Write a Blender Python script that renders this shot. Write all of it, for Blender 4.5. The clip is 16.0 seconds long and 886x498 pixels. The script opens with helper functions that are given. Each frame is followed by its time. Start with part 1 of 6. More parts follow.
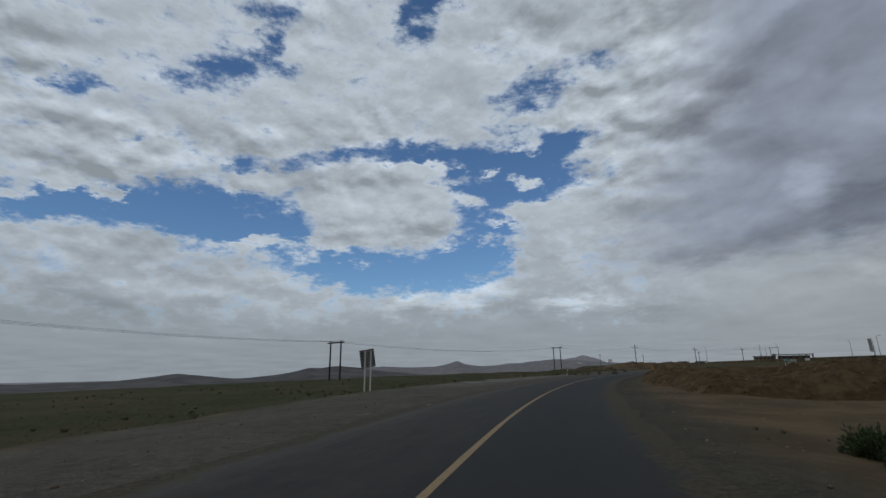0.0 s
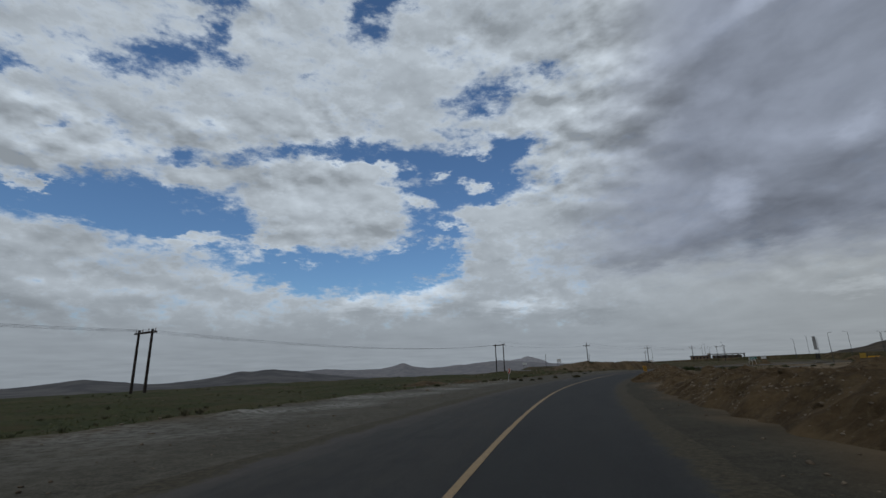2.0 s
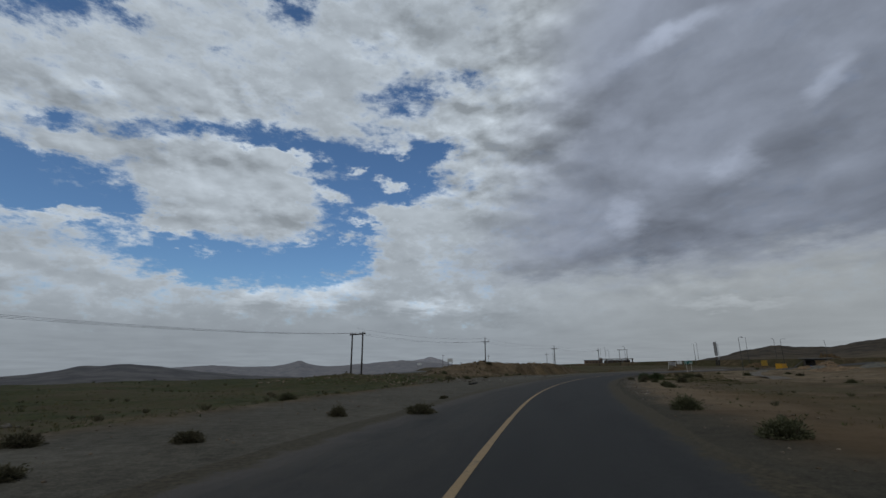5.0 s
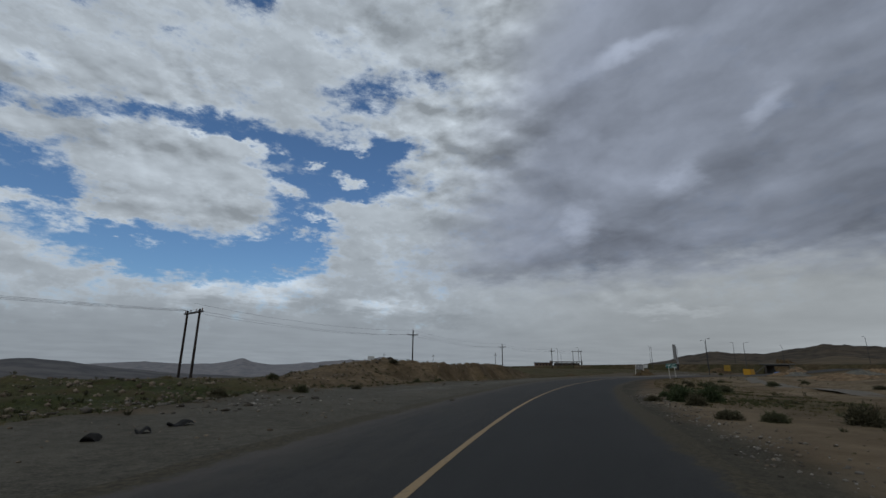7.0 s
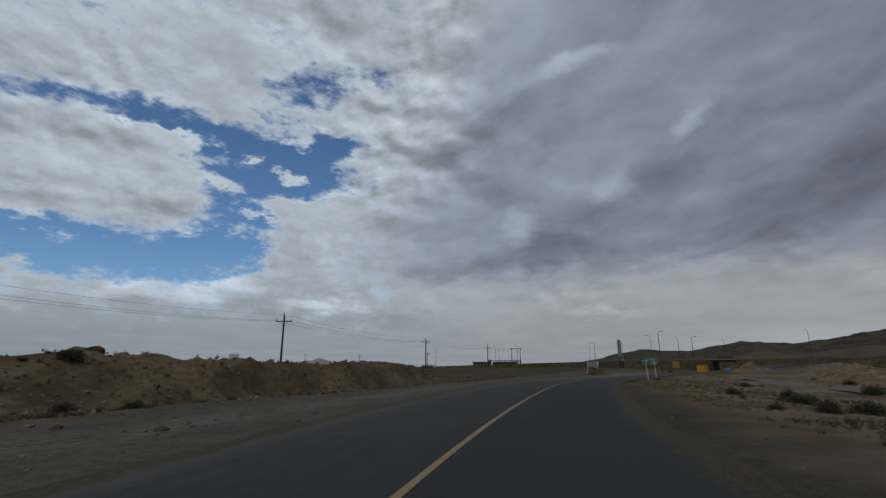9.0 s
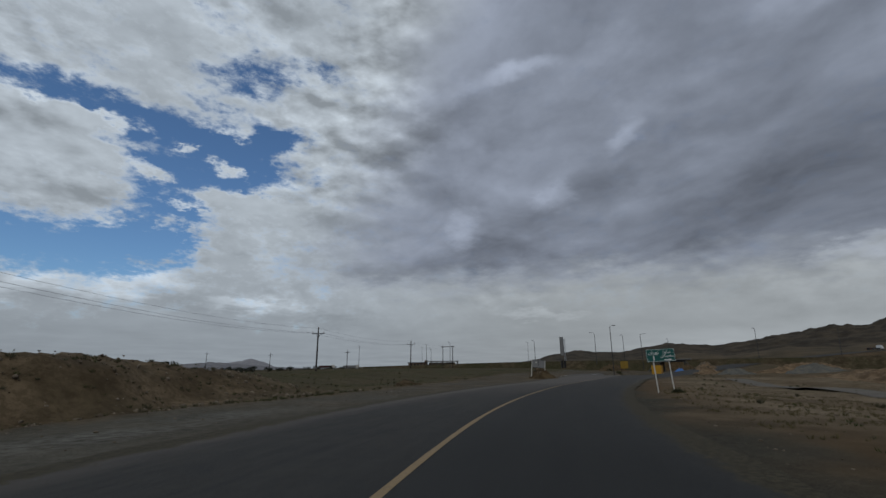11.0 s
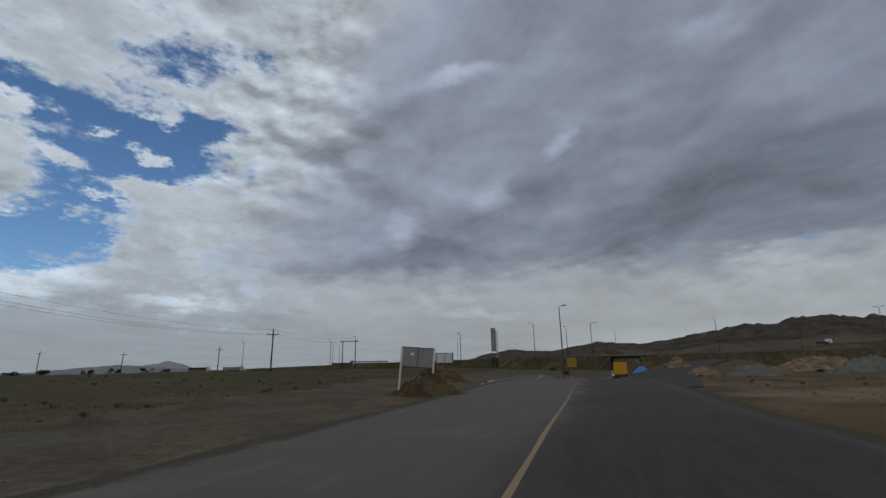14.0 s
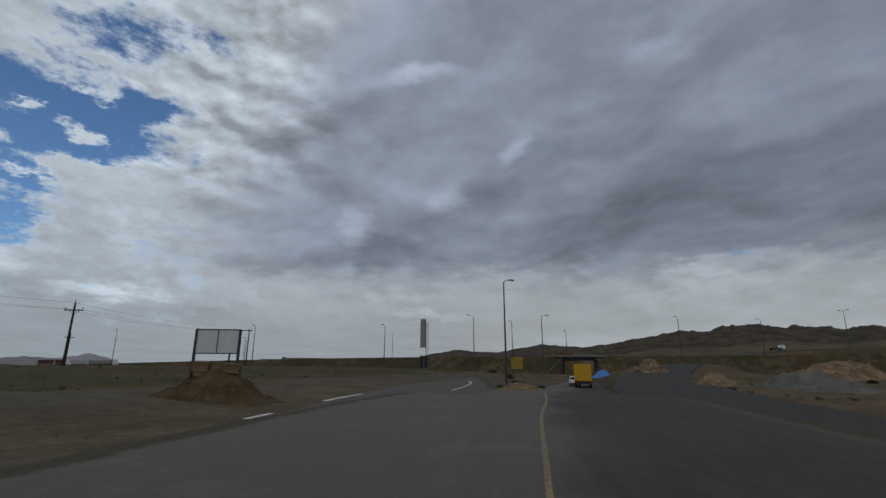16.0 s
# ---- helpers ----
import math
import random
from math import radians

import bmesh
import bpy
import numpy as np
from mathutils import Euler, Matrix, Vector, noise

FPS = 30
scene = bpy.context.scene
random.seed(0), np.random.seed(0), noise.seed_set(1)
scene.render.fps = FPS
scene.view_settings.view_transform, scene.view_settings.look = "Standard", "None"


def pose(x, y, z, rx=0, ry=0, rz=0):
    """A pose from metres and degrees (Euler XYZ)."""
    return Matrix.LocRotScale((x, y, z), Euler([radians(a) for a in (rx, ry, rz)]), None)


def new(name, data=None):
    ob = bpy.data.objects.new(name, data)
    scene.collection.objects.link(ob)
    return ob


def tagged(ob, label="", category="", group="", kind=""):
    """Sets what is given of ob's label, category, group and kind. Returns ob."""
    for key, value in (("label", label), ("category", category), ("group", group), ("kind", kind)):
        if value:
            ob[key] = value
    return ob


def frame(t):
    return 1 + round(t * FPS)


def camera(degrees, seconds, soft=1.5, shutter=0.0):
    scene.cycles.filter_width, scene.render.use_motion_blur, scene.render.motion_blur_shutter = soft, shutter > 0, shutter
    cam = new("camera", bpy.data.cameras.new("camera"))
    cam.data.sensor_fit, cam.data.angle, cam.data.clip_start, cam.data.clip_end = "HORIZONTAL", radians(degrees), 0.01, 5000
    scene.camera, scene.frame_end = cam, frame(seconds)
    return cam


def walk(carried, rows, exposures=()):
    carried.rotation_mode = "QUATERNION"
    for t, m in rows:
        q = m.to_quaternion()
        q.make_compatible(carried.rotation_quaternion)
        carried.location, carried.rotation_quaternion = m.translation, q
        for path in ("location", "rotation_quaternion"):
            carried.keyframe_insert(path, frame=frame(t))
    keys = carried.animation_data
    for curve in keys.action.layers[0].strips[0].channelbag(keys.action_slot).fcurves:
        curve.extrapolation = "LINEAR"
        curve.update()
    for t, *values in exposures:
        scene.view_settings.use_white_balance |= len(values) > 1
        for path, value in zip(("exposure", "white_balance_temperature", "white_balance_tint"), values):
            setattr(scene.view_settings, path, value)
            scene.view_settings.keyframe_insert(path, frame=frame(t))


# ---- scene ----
cam = camera(88.05, 16.0)
PATH = [  # seconds, x, y, z, yaw, pitch, roll
    (0.0, 0.03, -0.01, 1.40, -0.08, 14.62, -1.05),
    (0.5, 1.75, 7.11, 1.40, -1.53, 14.60, -1.03),
    (1.0, 3.63, 14.23, 1.40, -3.18, 14.68, -1.31),
    (1.5, 5.64, 21.33, 1.40, -4.88, 14.68, -1.56),
    (2.0, 7.75, 28.39, 1.40, -6.57, 14.70, -1.60),
    (2.5, 10.13, 35.40, 1.40, -8.38, 14.66, -1.40),
    (3.0, 12.84, 42.32, 1.40, -10.50, 14.65, -1.56),
    (3.5, 15.88, 49.14, 1.40, -12.70, 14.62, -1.39),
    (4.0, 19.22, 55.87, 1.40, -14.80, 14.53, -1.08),
    (4.5, 22.49, 62.65, 1.40, -16.55, 14.49, -0.77),
    (5.0, 26.04, 69.33, 1.40, -17.94, 14.48, -0.38),
    (5.5, 29.86, 75.90, 1.40, -19.14, 14.49, -0.00),
    (6.0, 33.93, 82.32, 1.40, -20.38, 14.51, 0.28),
    (6.5, 38.24, 88.56, 1.40, -21.92, 14.53, 0.37),
    (7.0, 42.57, 94.77, 1.40, -23.51, 14.56, 0.53),
    (7.5, 47.10, 100.83, 1.40, -25.32, 14.59, 0.32),
    (8.0, 51.79, 106.73, 1.40, -27.13, 14.59, 0.04),
    (8.5, 56.66, 112.48, 1.40, -29.01, 14.60, -0.15),
    (9.0, 61.66, 118.08, 1.40, -30.81, 14.63, -0.33),
    (9.5, 66.71, 123.68, 1.40, -32.70, 14.65, -0.42),
    (10.0, 71.99, 129.07, 1.40, -34.59, 14.67, -0.39),
    (10.5, 77.46, 134.22, 1.40, -36.43, 14.68, -0.34),
    (11.0, 83.09, 139.09, 1.40, -38.13, 14.68, -0.38),
    (11.5, 88.84, 143.65, 1.40, -39.56, 14.64, -0.61),
    (12.0, 94.62, 148.14, 1.40, -41.13, 14.54, -1.13),
    (12.5, 100.41, 152.45, 1.40, -42.33, 14.54, -1.33),
    (13.0, 106.16, 156.66, 1.40, -43.29, 14.58, -1.22),
    (13.5, 111.96, 160.74, 1.40, -44.56, 14.61, -1.26),
    (14.0, 117.88, 164.68, 1.40, -45.91, 14.62, -1.04),
    (14.5, 123.93, 168.44, 1.40, -47.47, 14.56, -0.64),
    (15.0, 130.10, 172.01, 1.40, -49.19, 14.59, -0.37),
    (15.5, 136.36, 175.41, 1.40, -50.76, 14.60, -0.15),
    (16.0, 142.66, 178.80, 1.40, -52.14, 14.54, 0.16),
]
walk(cam, [(r[0], pose(r[1], r[2], r[3], 0, 0, r[4]) @ pose(0, 0, 0, 90 + r[5]) @ pose(0, 0, 0, 0, 0, r[6])) for r in PATH],
     exposures=((0.0, -0.03), (3.5, -0.06), (9.0, -0.08), (11.5, -0.09), (13.0, 0.0), (16.0, 0.02)))

# ---- world, sun ----
SUN_EL, SUN_AZ = radians(52), radians(-150)


def shader(tree):
    """Small helpers that add nodes to a tree."""
    nodes, links = tree.nodes, tree.links

    def put(sock, value):
        if isinstance(value, bpy.types.NodeSocket):
            links.new(value, sock)
        elif value is not None:
            sock.default_value = value

    def node(kind, values=None, **attrs):
        n = nodes.new(kind)
        for key, value in attrs.items():
            setattr(n, key, value)
        for key, value in (values or {}).items():
            put(n.inputs[key], value)
        return n

    def calc(op, a, b=None, c=None, clamp=False):
        n = nodes.new("ShaderNodeMath")
        n.operation, n.use_clamp = op, clamp
        for i, v in enumerate((a, b, c)):
            if v is not None:
                put(n.inputs[i], v)
        return n.outputs[0]

    def ramp(v, lo, hi, to0=0.0, to1=1.0, smooth=True):
        n = nodes.new("ShaderNodeMapRange")
        n.interpolation_type = "SMOOTHSTEP" if smooth else "LINEAR"
        for i, x in enumerate((v, lo, hi, to0, to1)):
            put(n.inputs[i], x)
        return n.outputs[0]

    def mixed(fac, a, b, blend="MIX"):
        n = nodes.new("ShaderNodeMix")
        n.data_type, n.blend_type = "RGBA", blend
        put(n.inputs[0], fac), put(n.inputs[6], a), put(n.inputs[7], b)
        return n.outputs[2]

    def grain(vec, scale, detail=4.0, rough=0.55, out=0):
        return node("ShaderNodeTexNoise", {"Vector": vec, "Scale": scale, "Detail": detail, "Roughness": rough}).outputs[out]

    return node, calc, ramp, mixed, grain


# The clouds, each as azimuth to the left of +y, elevation, half width, half height, tilt (degrees) and strength.
# The long opening of blue, and the small openings over it.
BLUE_BAND = [
    (43.5, 15.8, 4.8, 2.0, 12, 1.3), (34.9, 17.2, 7.2, 2.5, 11, 1.4), (26.4, 16.9, 7.6, 3.3, -5, 1.4), (21.4, 17.1, 6.7, 3.6, -8, 1.3), (14.4, 12.4, 7.0, 2.5, -5, 1.3), (4.6, 11.6, 8.6, 2.9, -1, 1.5),
    (-3.4, 13.2, 5.0, 2.8, 7, 1.3), (-7.4, 22.1, 6.6, 5.2, -5, 1.4), (-13.4, 23.7, 5.0, 3.7, 2, 1.3), (-17.3, 26.5, 3.1, 1.5, 10, 1.1), (-5.6, 15.9, 4.3, 3.2, -3, 1.2), (6.2, 26.5, 6.2, 1.6, 5, 1.3),
    (-1.5, 25.5, 4.6, 1.9, -2, 1.2), (24.6, 23.5, 2.5, 0.9, 8, 0.9), (16.5, 24.9, 5.1, 1.1, 9, 1.0),
]
BLUE_HIGH = [
    (28.2, 32.8, 6.1, 2.1, 16, 1.2), (22.9, 36.9, 1.8, 3.0, -2, 1.0), (23.6, 40.1, 4.5, 1.1, 10, 0.9), (19.4, 34.3, 2.4, 1.1, 8, 0.6), (42.0, 27.8, 2.4, 1.4, 39, 0.95), (2.6, 41.2, 3.8, 3.0, 24, 1.0),
    (-0.4, 42.9, 4.2, 1.1, -2, 0.8), (-12.7, 32.9, 5.1, 2.5, 9, 0.75), (-21.6, 34.7, 2.4, 1.2, -12, 0.8), (-8.6, 29.1, 4.9, 0.9, -10, 0.7), (45.6, 23.1, 3.2, 0.6, 9, 0.8), (36.9, 23.8, 2.2, 0.5, 35, 0.55),
    (-85.8, 12.0, 1.7, 0.4, -3, 0.7),
]
# Loose clouds inside the opening.
PUFFS = [
    (21.8, 21.8, 4.4, 1.0, 9, 1.0), (11.7, 22.2, 4.8, 1.4, 2, 0.9), (2.7, 24.5, 5.0, 1.1, 4, 1.1), (6.1, 21.0, 6.4, 1.3, 3, 1.1), (14.0, 19.4, 3.0, 1.0, -2, 0.9), (3.1, 18.5, 3.3, 0.7, -1, 0.9),
    (10.4, 16.7, 5.4, 0.8, 5, 1.0), (14.2, 15.2, 2.5, 0.7, 3, 0.9), (-11.5, 26.4, 3.7, 0.7, -2, 0.7),
]
WISPS = [
    (23.4, 14.6, 3.7, 0.8, 8, 1.4), (18.2, 14.0, 2.7, 1.1, -17, 0.8), (9.9, 12.2, 2.0, 1.1, -14, 1.5), (-3.6, 20.8, 1.9, 0.8, -16, 1.3), (-11.1, 22.0, 2.6, 0.8, -8, 1.2), (-13.7, 18.7, 5.5, 1.2, -1, 1.6),
    (-6.5, 15.5, 2.9, 1.0, -3, 1.2), (-7.0, 17.8, 2.0, 0.4, -3, 1.0), (-12.9, 17.1, 1.5, 0.6, -5, 1.1), (41.3, 18.4, 2.3, 0.8, 1, 1.0), (37.3, 18.2, 1.3, 0.7, 28, 1.2), (44.4, 16.3, 1.8, 0.5, 0, 0.8),
    (-6.7, 23.5, 1.2, 0.3, -3, 0.7),
]
# Thick and thin parts of the cloud sheet.
SHADOWS = [
    (-34.6, 28.1, 8.0, 1.9, 25, 0.3), (-29.7, 11.8, 6.3, 1.0, -1, 0.14), (-23.3, 5.5, 4.2, 1.0, 0, 0.14), (-45.5, 14.5, 7.9, 2.6, 15, 0.16), (-57.6, 21.5, 5.6, 2.3, 28, 0.1), (-64.7, 16.4, 6.0, 4.3, -1, 0.12),
    (-36.0, 38.6, 6.3, 2.0, 20, 0.12), (-44.0, 13.9, 4.3, 2.1, 1, 0.1), (-83.3, 25.1, 8.2, 3.0, 5, 0.1), (-94.2, 27.9, 5.0, 3.1, -11, 0.08), (38.0, 5.6, 13.3, 1.6, 2, 0.1),
]
LIT = [
    (-52.9, 20.6, 2.2, 1.7, 32, -0.34), (-61.3, 26.4, 2.4, 1.2, 33, -0.36), (-40.8, 16.5, 2.0, 2.4, 15, -0.26), (-49.1, 35.6, 4.1, 1.0, 5, -0.4), (-44.0, 34.5, 4.0, 1.0, 15, -0.2), (-15.3, 14.4, 5.8, 1.5, 7, -0.1),
    (-2.9, 8.8, 5.1, 1.4, 9, -0.46), (4.7, 8.0, 3.0, 1.0, 10, -0.40), (-14.9, 7.3, 4.6, 0.8, 1, -0.32), (-49.6, 6.4, 4.9, 0.7, -3, -0.22), (-59.2, 10.8, 5.5, 1.1, 5, -0.14), (-80.4, 34.1, 3.6, 1.4, -3, -0.2),
    (-83.4, 11.0, 6.3, 0.9, 6, -0.26), (-91.1, 11.1, 2.5, 0.7, -10, -0.15),
]


def build_world():
    w = bpy.data.worlds.new("sky")
    scene.world = w
    w.use_nodes = True
    w.node_tree.nodes.clear()
    node, calc, ramp, mixed, grain = shader(w.node_tree)
    way = node("ShaderNodeTexCoord").outputs["Generated"]
    x, y, z = node("ShaderNodeSeparateXYZ", {0: way}).outputs
    az = calc("MULTIPLY", calc("ARCTAN2", calc("MULTIPLY", x, -1.0), y), 180 / math.pi)
    el = calc("MULTIPLY", calc("ARCSINE", calc("MINIMUM", calc("MAXIMUM", z, -1.0), 1.0)), 180 / math.pi)

    def sheet(lift, east=1.0, north=1.0, up=0.0):
        """Places on the flat cloud sheet, in perspective."""
        k = calc("ADD", calc("MAXIMUM", z, 0.0), lift)
        h = calc("ADD", calc("MULTIPLY", el, 0.02), up)
        return node("ShaderNodeCombineXYZ", {0: calc("MULTIPLY", calc("DIVIDE", x, k), east), 1: calc("MULTIPLY", calc("DIVIDE", y, k), north), 2: h}).outputs[0]

    flat = sheet(0.16)
    warp = node("ShaderNodeSeparateColor", {0: grain(flat, 4.0, 4.0, 0.6, 1)})
    warp2 = node("ShaderNodeSeparateColor", {0: grain(flat, 17.0, 5.0, 0.65, 1)})

    def shifted(v, a, b, ka, kb):
        return calc("ADD", v, calc("ADD", calc("MULTIPLY", calc("SUBTRACT", a, 0.5), ka), calc("MULTIPLY", calc("SUBTRACT", b, 0.5), kb)))

    place = node("ShaderNodeCombineXYZ", {0: shifted(az, warp.outputs[0], warp2.outputs[0], 5.0, 5.0), 1: shifted(el, warp.outputs[1], warp2.outputs[1], 2.6, 2.6), 2: 0.0}).outputs[0]
    calm = node("ShaderNodeCombineXYZ", {0: shifted(az, warp.outputs[0], warp2.outputs[0], 8.0, 1.2), 1: shifted(el, warp.outputs[1], warp2.outputs[1], 5.0, 0.8), 2: 0.0}).outputs[0]

    def blots(rows, where):
        total = 0.0
        for a, e, ra, re, tilt, power in rows:
            m = node("ShaderNodeMapping", {"Vector": where, "Location": (a, e, 0), "Rotation": (0, 0, radians(-tilt)), "Scale": (ra * 1.25, re * 1.25, 1)}, vector_type="TEXTURE")
            d = node("ShaderNodeVectorMath", {0: m.outputs[0]}, operation="LENGTH").outputs["Value"]
            total = calc("ADD", total, ramp(d, 0.15, 1.25, power, 0.0))
        return total

    def bent(v, k):
        """The same places, pushed about so that streaks bend and break up."""
        push = node("ShaderNodeVectorMath", {0: grain(way, 3.4, 5.0, 0.55, 1), 1: (0.5, 0.5, 0.5)}, operation="SUBTRACT").outputs[0]
        return node("ShaderNodeVectorMath", {0: v, 1: node("ShaderNodeVectorMath", {0: push, 3: k}, operation="SCALE").outputs[0]}, operation="ADD").outputs[0]

    def drawn(across, length):
        """Places on the dark sheet, drawn out along the wind."""
        v = node("ShaderNodeVectorRotate", {"Vector": sheet(0.1), "Angle": radians(16)}, rotation_type="Z_AXIS").outputs[0]
        return node("ShaderNodeVectorMath", {0: v, 1: (across, length, 1.0)}, operation="MULTIPLY").outputs[0]

    def spread(v, k):
        return calc("MULTIPLY", calc("SUBTRACT", v, 0.5), k)

    def dome(tall, lift=0.0):
        """Places on the dome itself, squeezed so that clouds lie flat."""
        v = node("ShaderNodeVectorMath", {0: way, 1: (1.0, 1.0, tall)}, operation="MULTIPLY").outputs[0]
        return node("ShaderNodeVectorMath", {0: v, 1: (0.25 * lift, -0.25 * lift, lift)}, operation="ADD").outputs[0]

    round_, lifted = dome(2.0), dome(2.0, 0.03)
    fluff, fine, wide = grain(round_, 7.0, 10.0, 0.62), grain(round_, 24.0, 8.0, 0.66), grain(round_, 2.4, 4.0, 0.5)
    puff, puff_up = grain(round_, 9.0, 4.0, 0.5), grain(lifted, 9.0, 4.0, 0.5)
    relief = calc("MULTIPLY", calc("SUBTRACT", puff, puff_up), ramp(grain(round_, 3.1, 3.0, 0.5), 0.38, 0.62, 0.35, 1.3))
    # How thick the clouds are.
    body = calc("MULTIPLY", calc("ADD", spread(fluff, 2.5), spread(fine, 2.9)), ramp(az, -20.0, -34.0, 1.0, 0.3))
    opened = calc("MINIMUM", calc("ADD", blots(BLUE_BAND, place), blots(BLUE_HIGH, place)), 1.75)
    loose = calc("MINIMUM", calc("ADD", blots(PUFFS, place), blots(WISPS, place)), 0.92)
    body = calc("MULTIPLY", body, calc("ADD", 1.0, calc("MULTIPLY", calc("MINIMUM", loose, 1.0), 0.7)))
    cover = calc("ADD", calc("SUBTRACT", calc("ADD", 0.94, body), opened), loose)
    cover = calc("ADD", cover, ramp(el, 7.0, 1.0, 0.0, 0.8))
    alpha = ramp(cover, -0.35, 0.95)
    # How bright the white sheet and the dark one are.
    slant = calc("ADD", az, calc("MULTIPLY", calc("SUBTRACT", el, 18.0), 0.42))
    east = ramp(shifted(slant, warp.outputs[0], warp2.outputs[0], 10.0, 2.0), -19.0, -37.0)
    high = ramp(shifted(el, warp.outputs[1], warp2.outputs[1], 6.0, 1.2), 8.0, 14.0)
    low = ramp(el, 0.0, 8.5)
    light = calc("ADD", calc("ADD", 0.452, calc("MULTIPLY", relief, ramp(el, 5.0, 22.0, 0.30, 1.00))), calc("ADD", spread(wide, 0.30), spread(fine, 0.08)))
    light = calc("ADD", light, calc("MULTIPLY", calc("MINIMUM", loose, 0.9), 0.09))
    light = calc("MULTIPLY", light, ramp(cover, 0.20, 1.25, 1.30, 0.92))
    light = calc("MULTIPLY", light, calc("MULTIPLY", ramp(el, 16.0, 32.0, 0.96, 1.06), ramp(el, 12.0, 3.0, 1.0, 0.88)))
    light = calc("MULTIPLY", calc("MINIMUM", calc("MAXIMUM", light, 0.30), 0.70), ramp(az, -30.0, -70.0, 1.0, 0.86))
    band, veil = grain(bent(drawn(1.45, 0.8), 0.7), 1.5, 4.5, 0.5), grain(bent(drawn(1.0, 0.75), 0.5), 3.0, 5.0, 0.54)
    dark = calc("ADD", calc("ADD", 0.296, spread(band, 0.36)), calc("ADD", spread(veil, 0.20), calc("ADD", spread(fluff, 0.06), calc("MULTIPLY", relief, 0.12))))
    dark = calc("MULTIPLY", calc("MAXIMUM", dark, 0.13), calc("MULTIPLY", ramp(az, -50.0, -80.0, 1.0, 0.75), ramp(el, 14.0, 30.0, 0.92, 1.06)))
    gloom = calc("MULTIPLY", east, high)
    tone = calc("ADD", calc("MULTIPLY", light, calc("SUBTRACT", 1.0, gloom)), calc("MULTIPLY", dark, gloom))
    tone = calc("MULTIPLY", tone, calc("SUBTRACT", 1.0, calc("MULTIPLY", calc("ADD", blots(SHADOWS, calm), blots(LIT, calm)), 1.25)))
    haze = calc("ADD", calc("ADD", ramp(az, -52.0, -74.0, 0.232, 0.36), ramp(az, 14.0, -8.0, 0.0, 0.02)), calc("MULTIPLY", grain(sheet(0.07), 1.2, 5.0, 0.55), 0.14))
    tone = calc("ADD", calc("MULTIPLY", tone, low), calc("MULTIPLY", haze, calc("SUBTRACT", 1.0, low)))
    tint = mixed(gloom, mixed(ramp(az, -15.0, -60.0), (0.872, 0.985, 1.10, 1), (0.91, 0.99, 1.05, 1)), (0.845, 0.96, 1.20, 1))
    sheet_colour = node("ShaderNodeVectorMath", {0: tint, 3: tone}, operation="SCALE").outputs[0]
    blue = node("ShaderNodeTexSky", sky_type="NISHITA", sun_disc=False, sun_elevation=SUN_EL, sun_rotation=SUN_AZ, air_density=1.0, dust_density=0.6, ozone_density=3.0)
    clear = node("ShaderNodeBackground", {"Color": mixed(1.0, blue.outputs[0], (0.78, 1.0, 1.17, 1), "MULTIPLY"), "Strength": 0.079})
    cloud = node("ShaderNodeBackground", {"Color": sheet_colour, "Strength": 1.0})
    both = node("ShaderNodeMixShader", {0: alpha, 1: clear.outputs[0], 2: cloud.outputs[0]})
    node("ShaderNodeOutputWorld", {"Surface": both.outputs[0]})
    w.cycles.sampling_method = "MANUAL"
    w.cycles.sample_map_resolution = 512


build_world()
sun = new("sun", bpy.data.lights.new("sun", "SUN"))
sun.data.energy, sun.data.angle, sun.data.color = 0.6, radians(25), (1.0, 0.93, 0.83)
sun.matrix_world = pose(0, 0, 50, 90 - math.degrees(SUN_EL), 0, 180 - math.degrees(SUN_AZ))


# ---- materials ----
def material(name, build, rough=0.9, metal=0.0):
    """build(node, calc, ramp, mixed, grain, where) returns colour, and may return (colour, bump height, bump distance, roughness)."""
    mat = bpy.data.materials.new(name)
    mat.use_nodes = True
    tree = mat.node_tree
    bsdf = tree.nodes["Principled BSDF"]
    node, calc, ramp, mixed, grain = shader(tree)
    where = node("ShaderNodeTexCoord").outputs["Object"]
    got = build(node, calc, ramp, mixed, grain, where)
    colour, height, reach, gloss = (tuple(got) + (None, 0.01, None))[:4] if isinstance(got, (tuple, list)) and not isinstance(got[0], float) else (got, None, 0.01, None)
    if isinstance(colour, bpy.types.NodeSocket):
        tree.links.new(colour, bsdf.inputs["Base Color"])
    else:
        bsdf.inputs["Base Color"].default_value = colour
    bsdf.inputs["Roughness"].default_value, bsdf.inputs["Metallic"].default_value = rough, metal
    bsdf.inputs["Specular IOR Level"].default_value = 0.08 if rough >= 0.95 else (0.15 if rough >= 0.85 else 0.3)
    if gloss is not None:
        tree.links.new(gloss, bsdf.inputs["Roughness"])
    if height is not None:
        b = node("ShaderNodeBump", {"Height": height, "Distance": reach, "Strength": 1.0})
        tree.links.new(b.outputs[0], bsdf.inputs["Normal"])
    return mat


def plain(name, rgb, rough=0.7, metal=0.0, vary=0.25, scale=6.0):
    """A painted or bare surface with two scales of soft variation."""
    def build(node, calc, ramp, mixed, grain, where):
        big, small = grain(where, scale, 4.0), grain(where, scale * 9, 3.0)
        k = calc("ADD", 1.0 - vary, calc("MULTIPLY", calc("ADD", big, small), vary))
        return node("ShaderNodeVectorMath", {0: (*rgb,), 3: k}, operation="SCALE").outputs[0], small, 0.003
    return material(name, build, rough, metal)


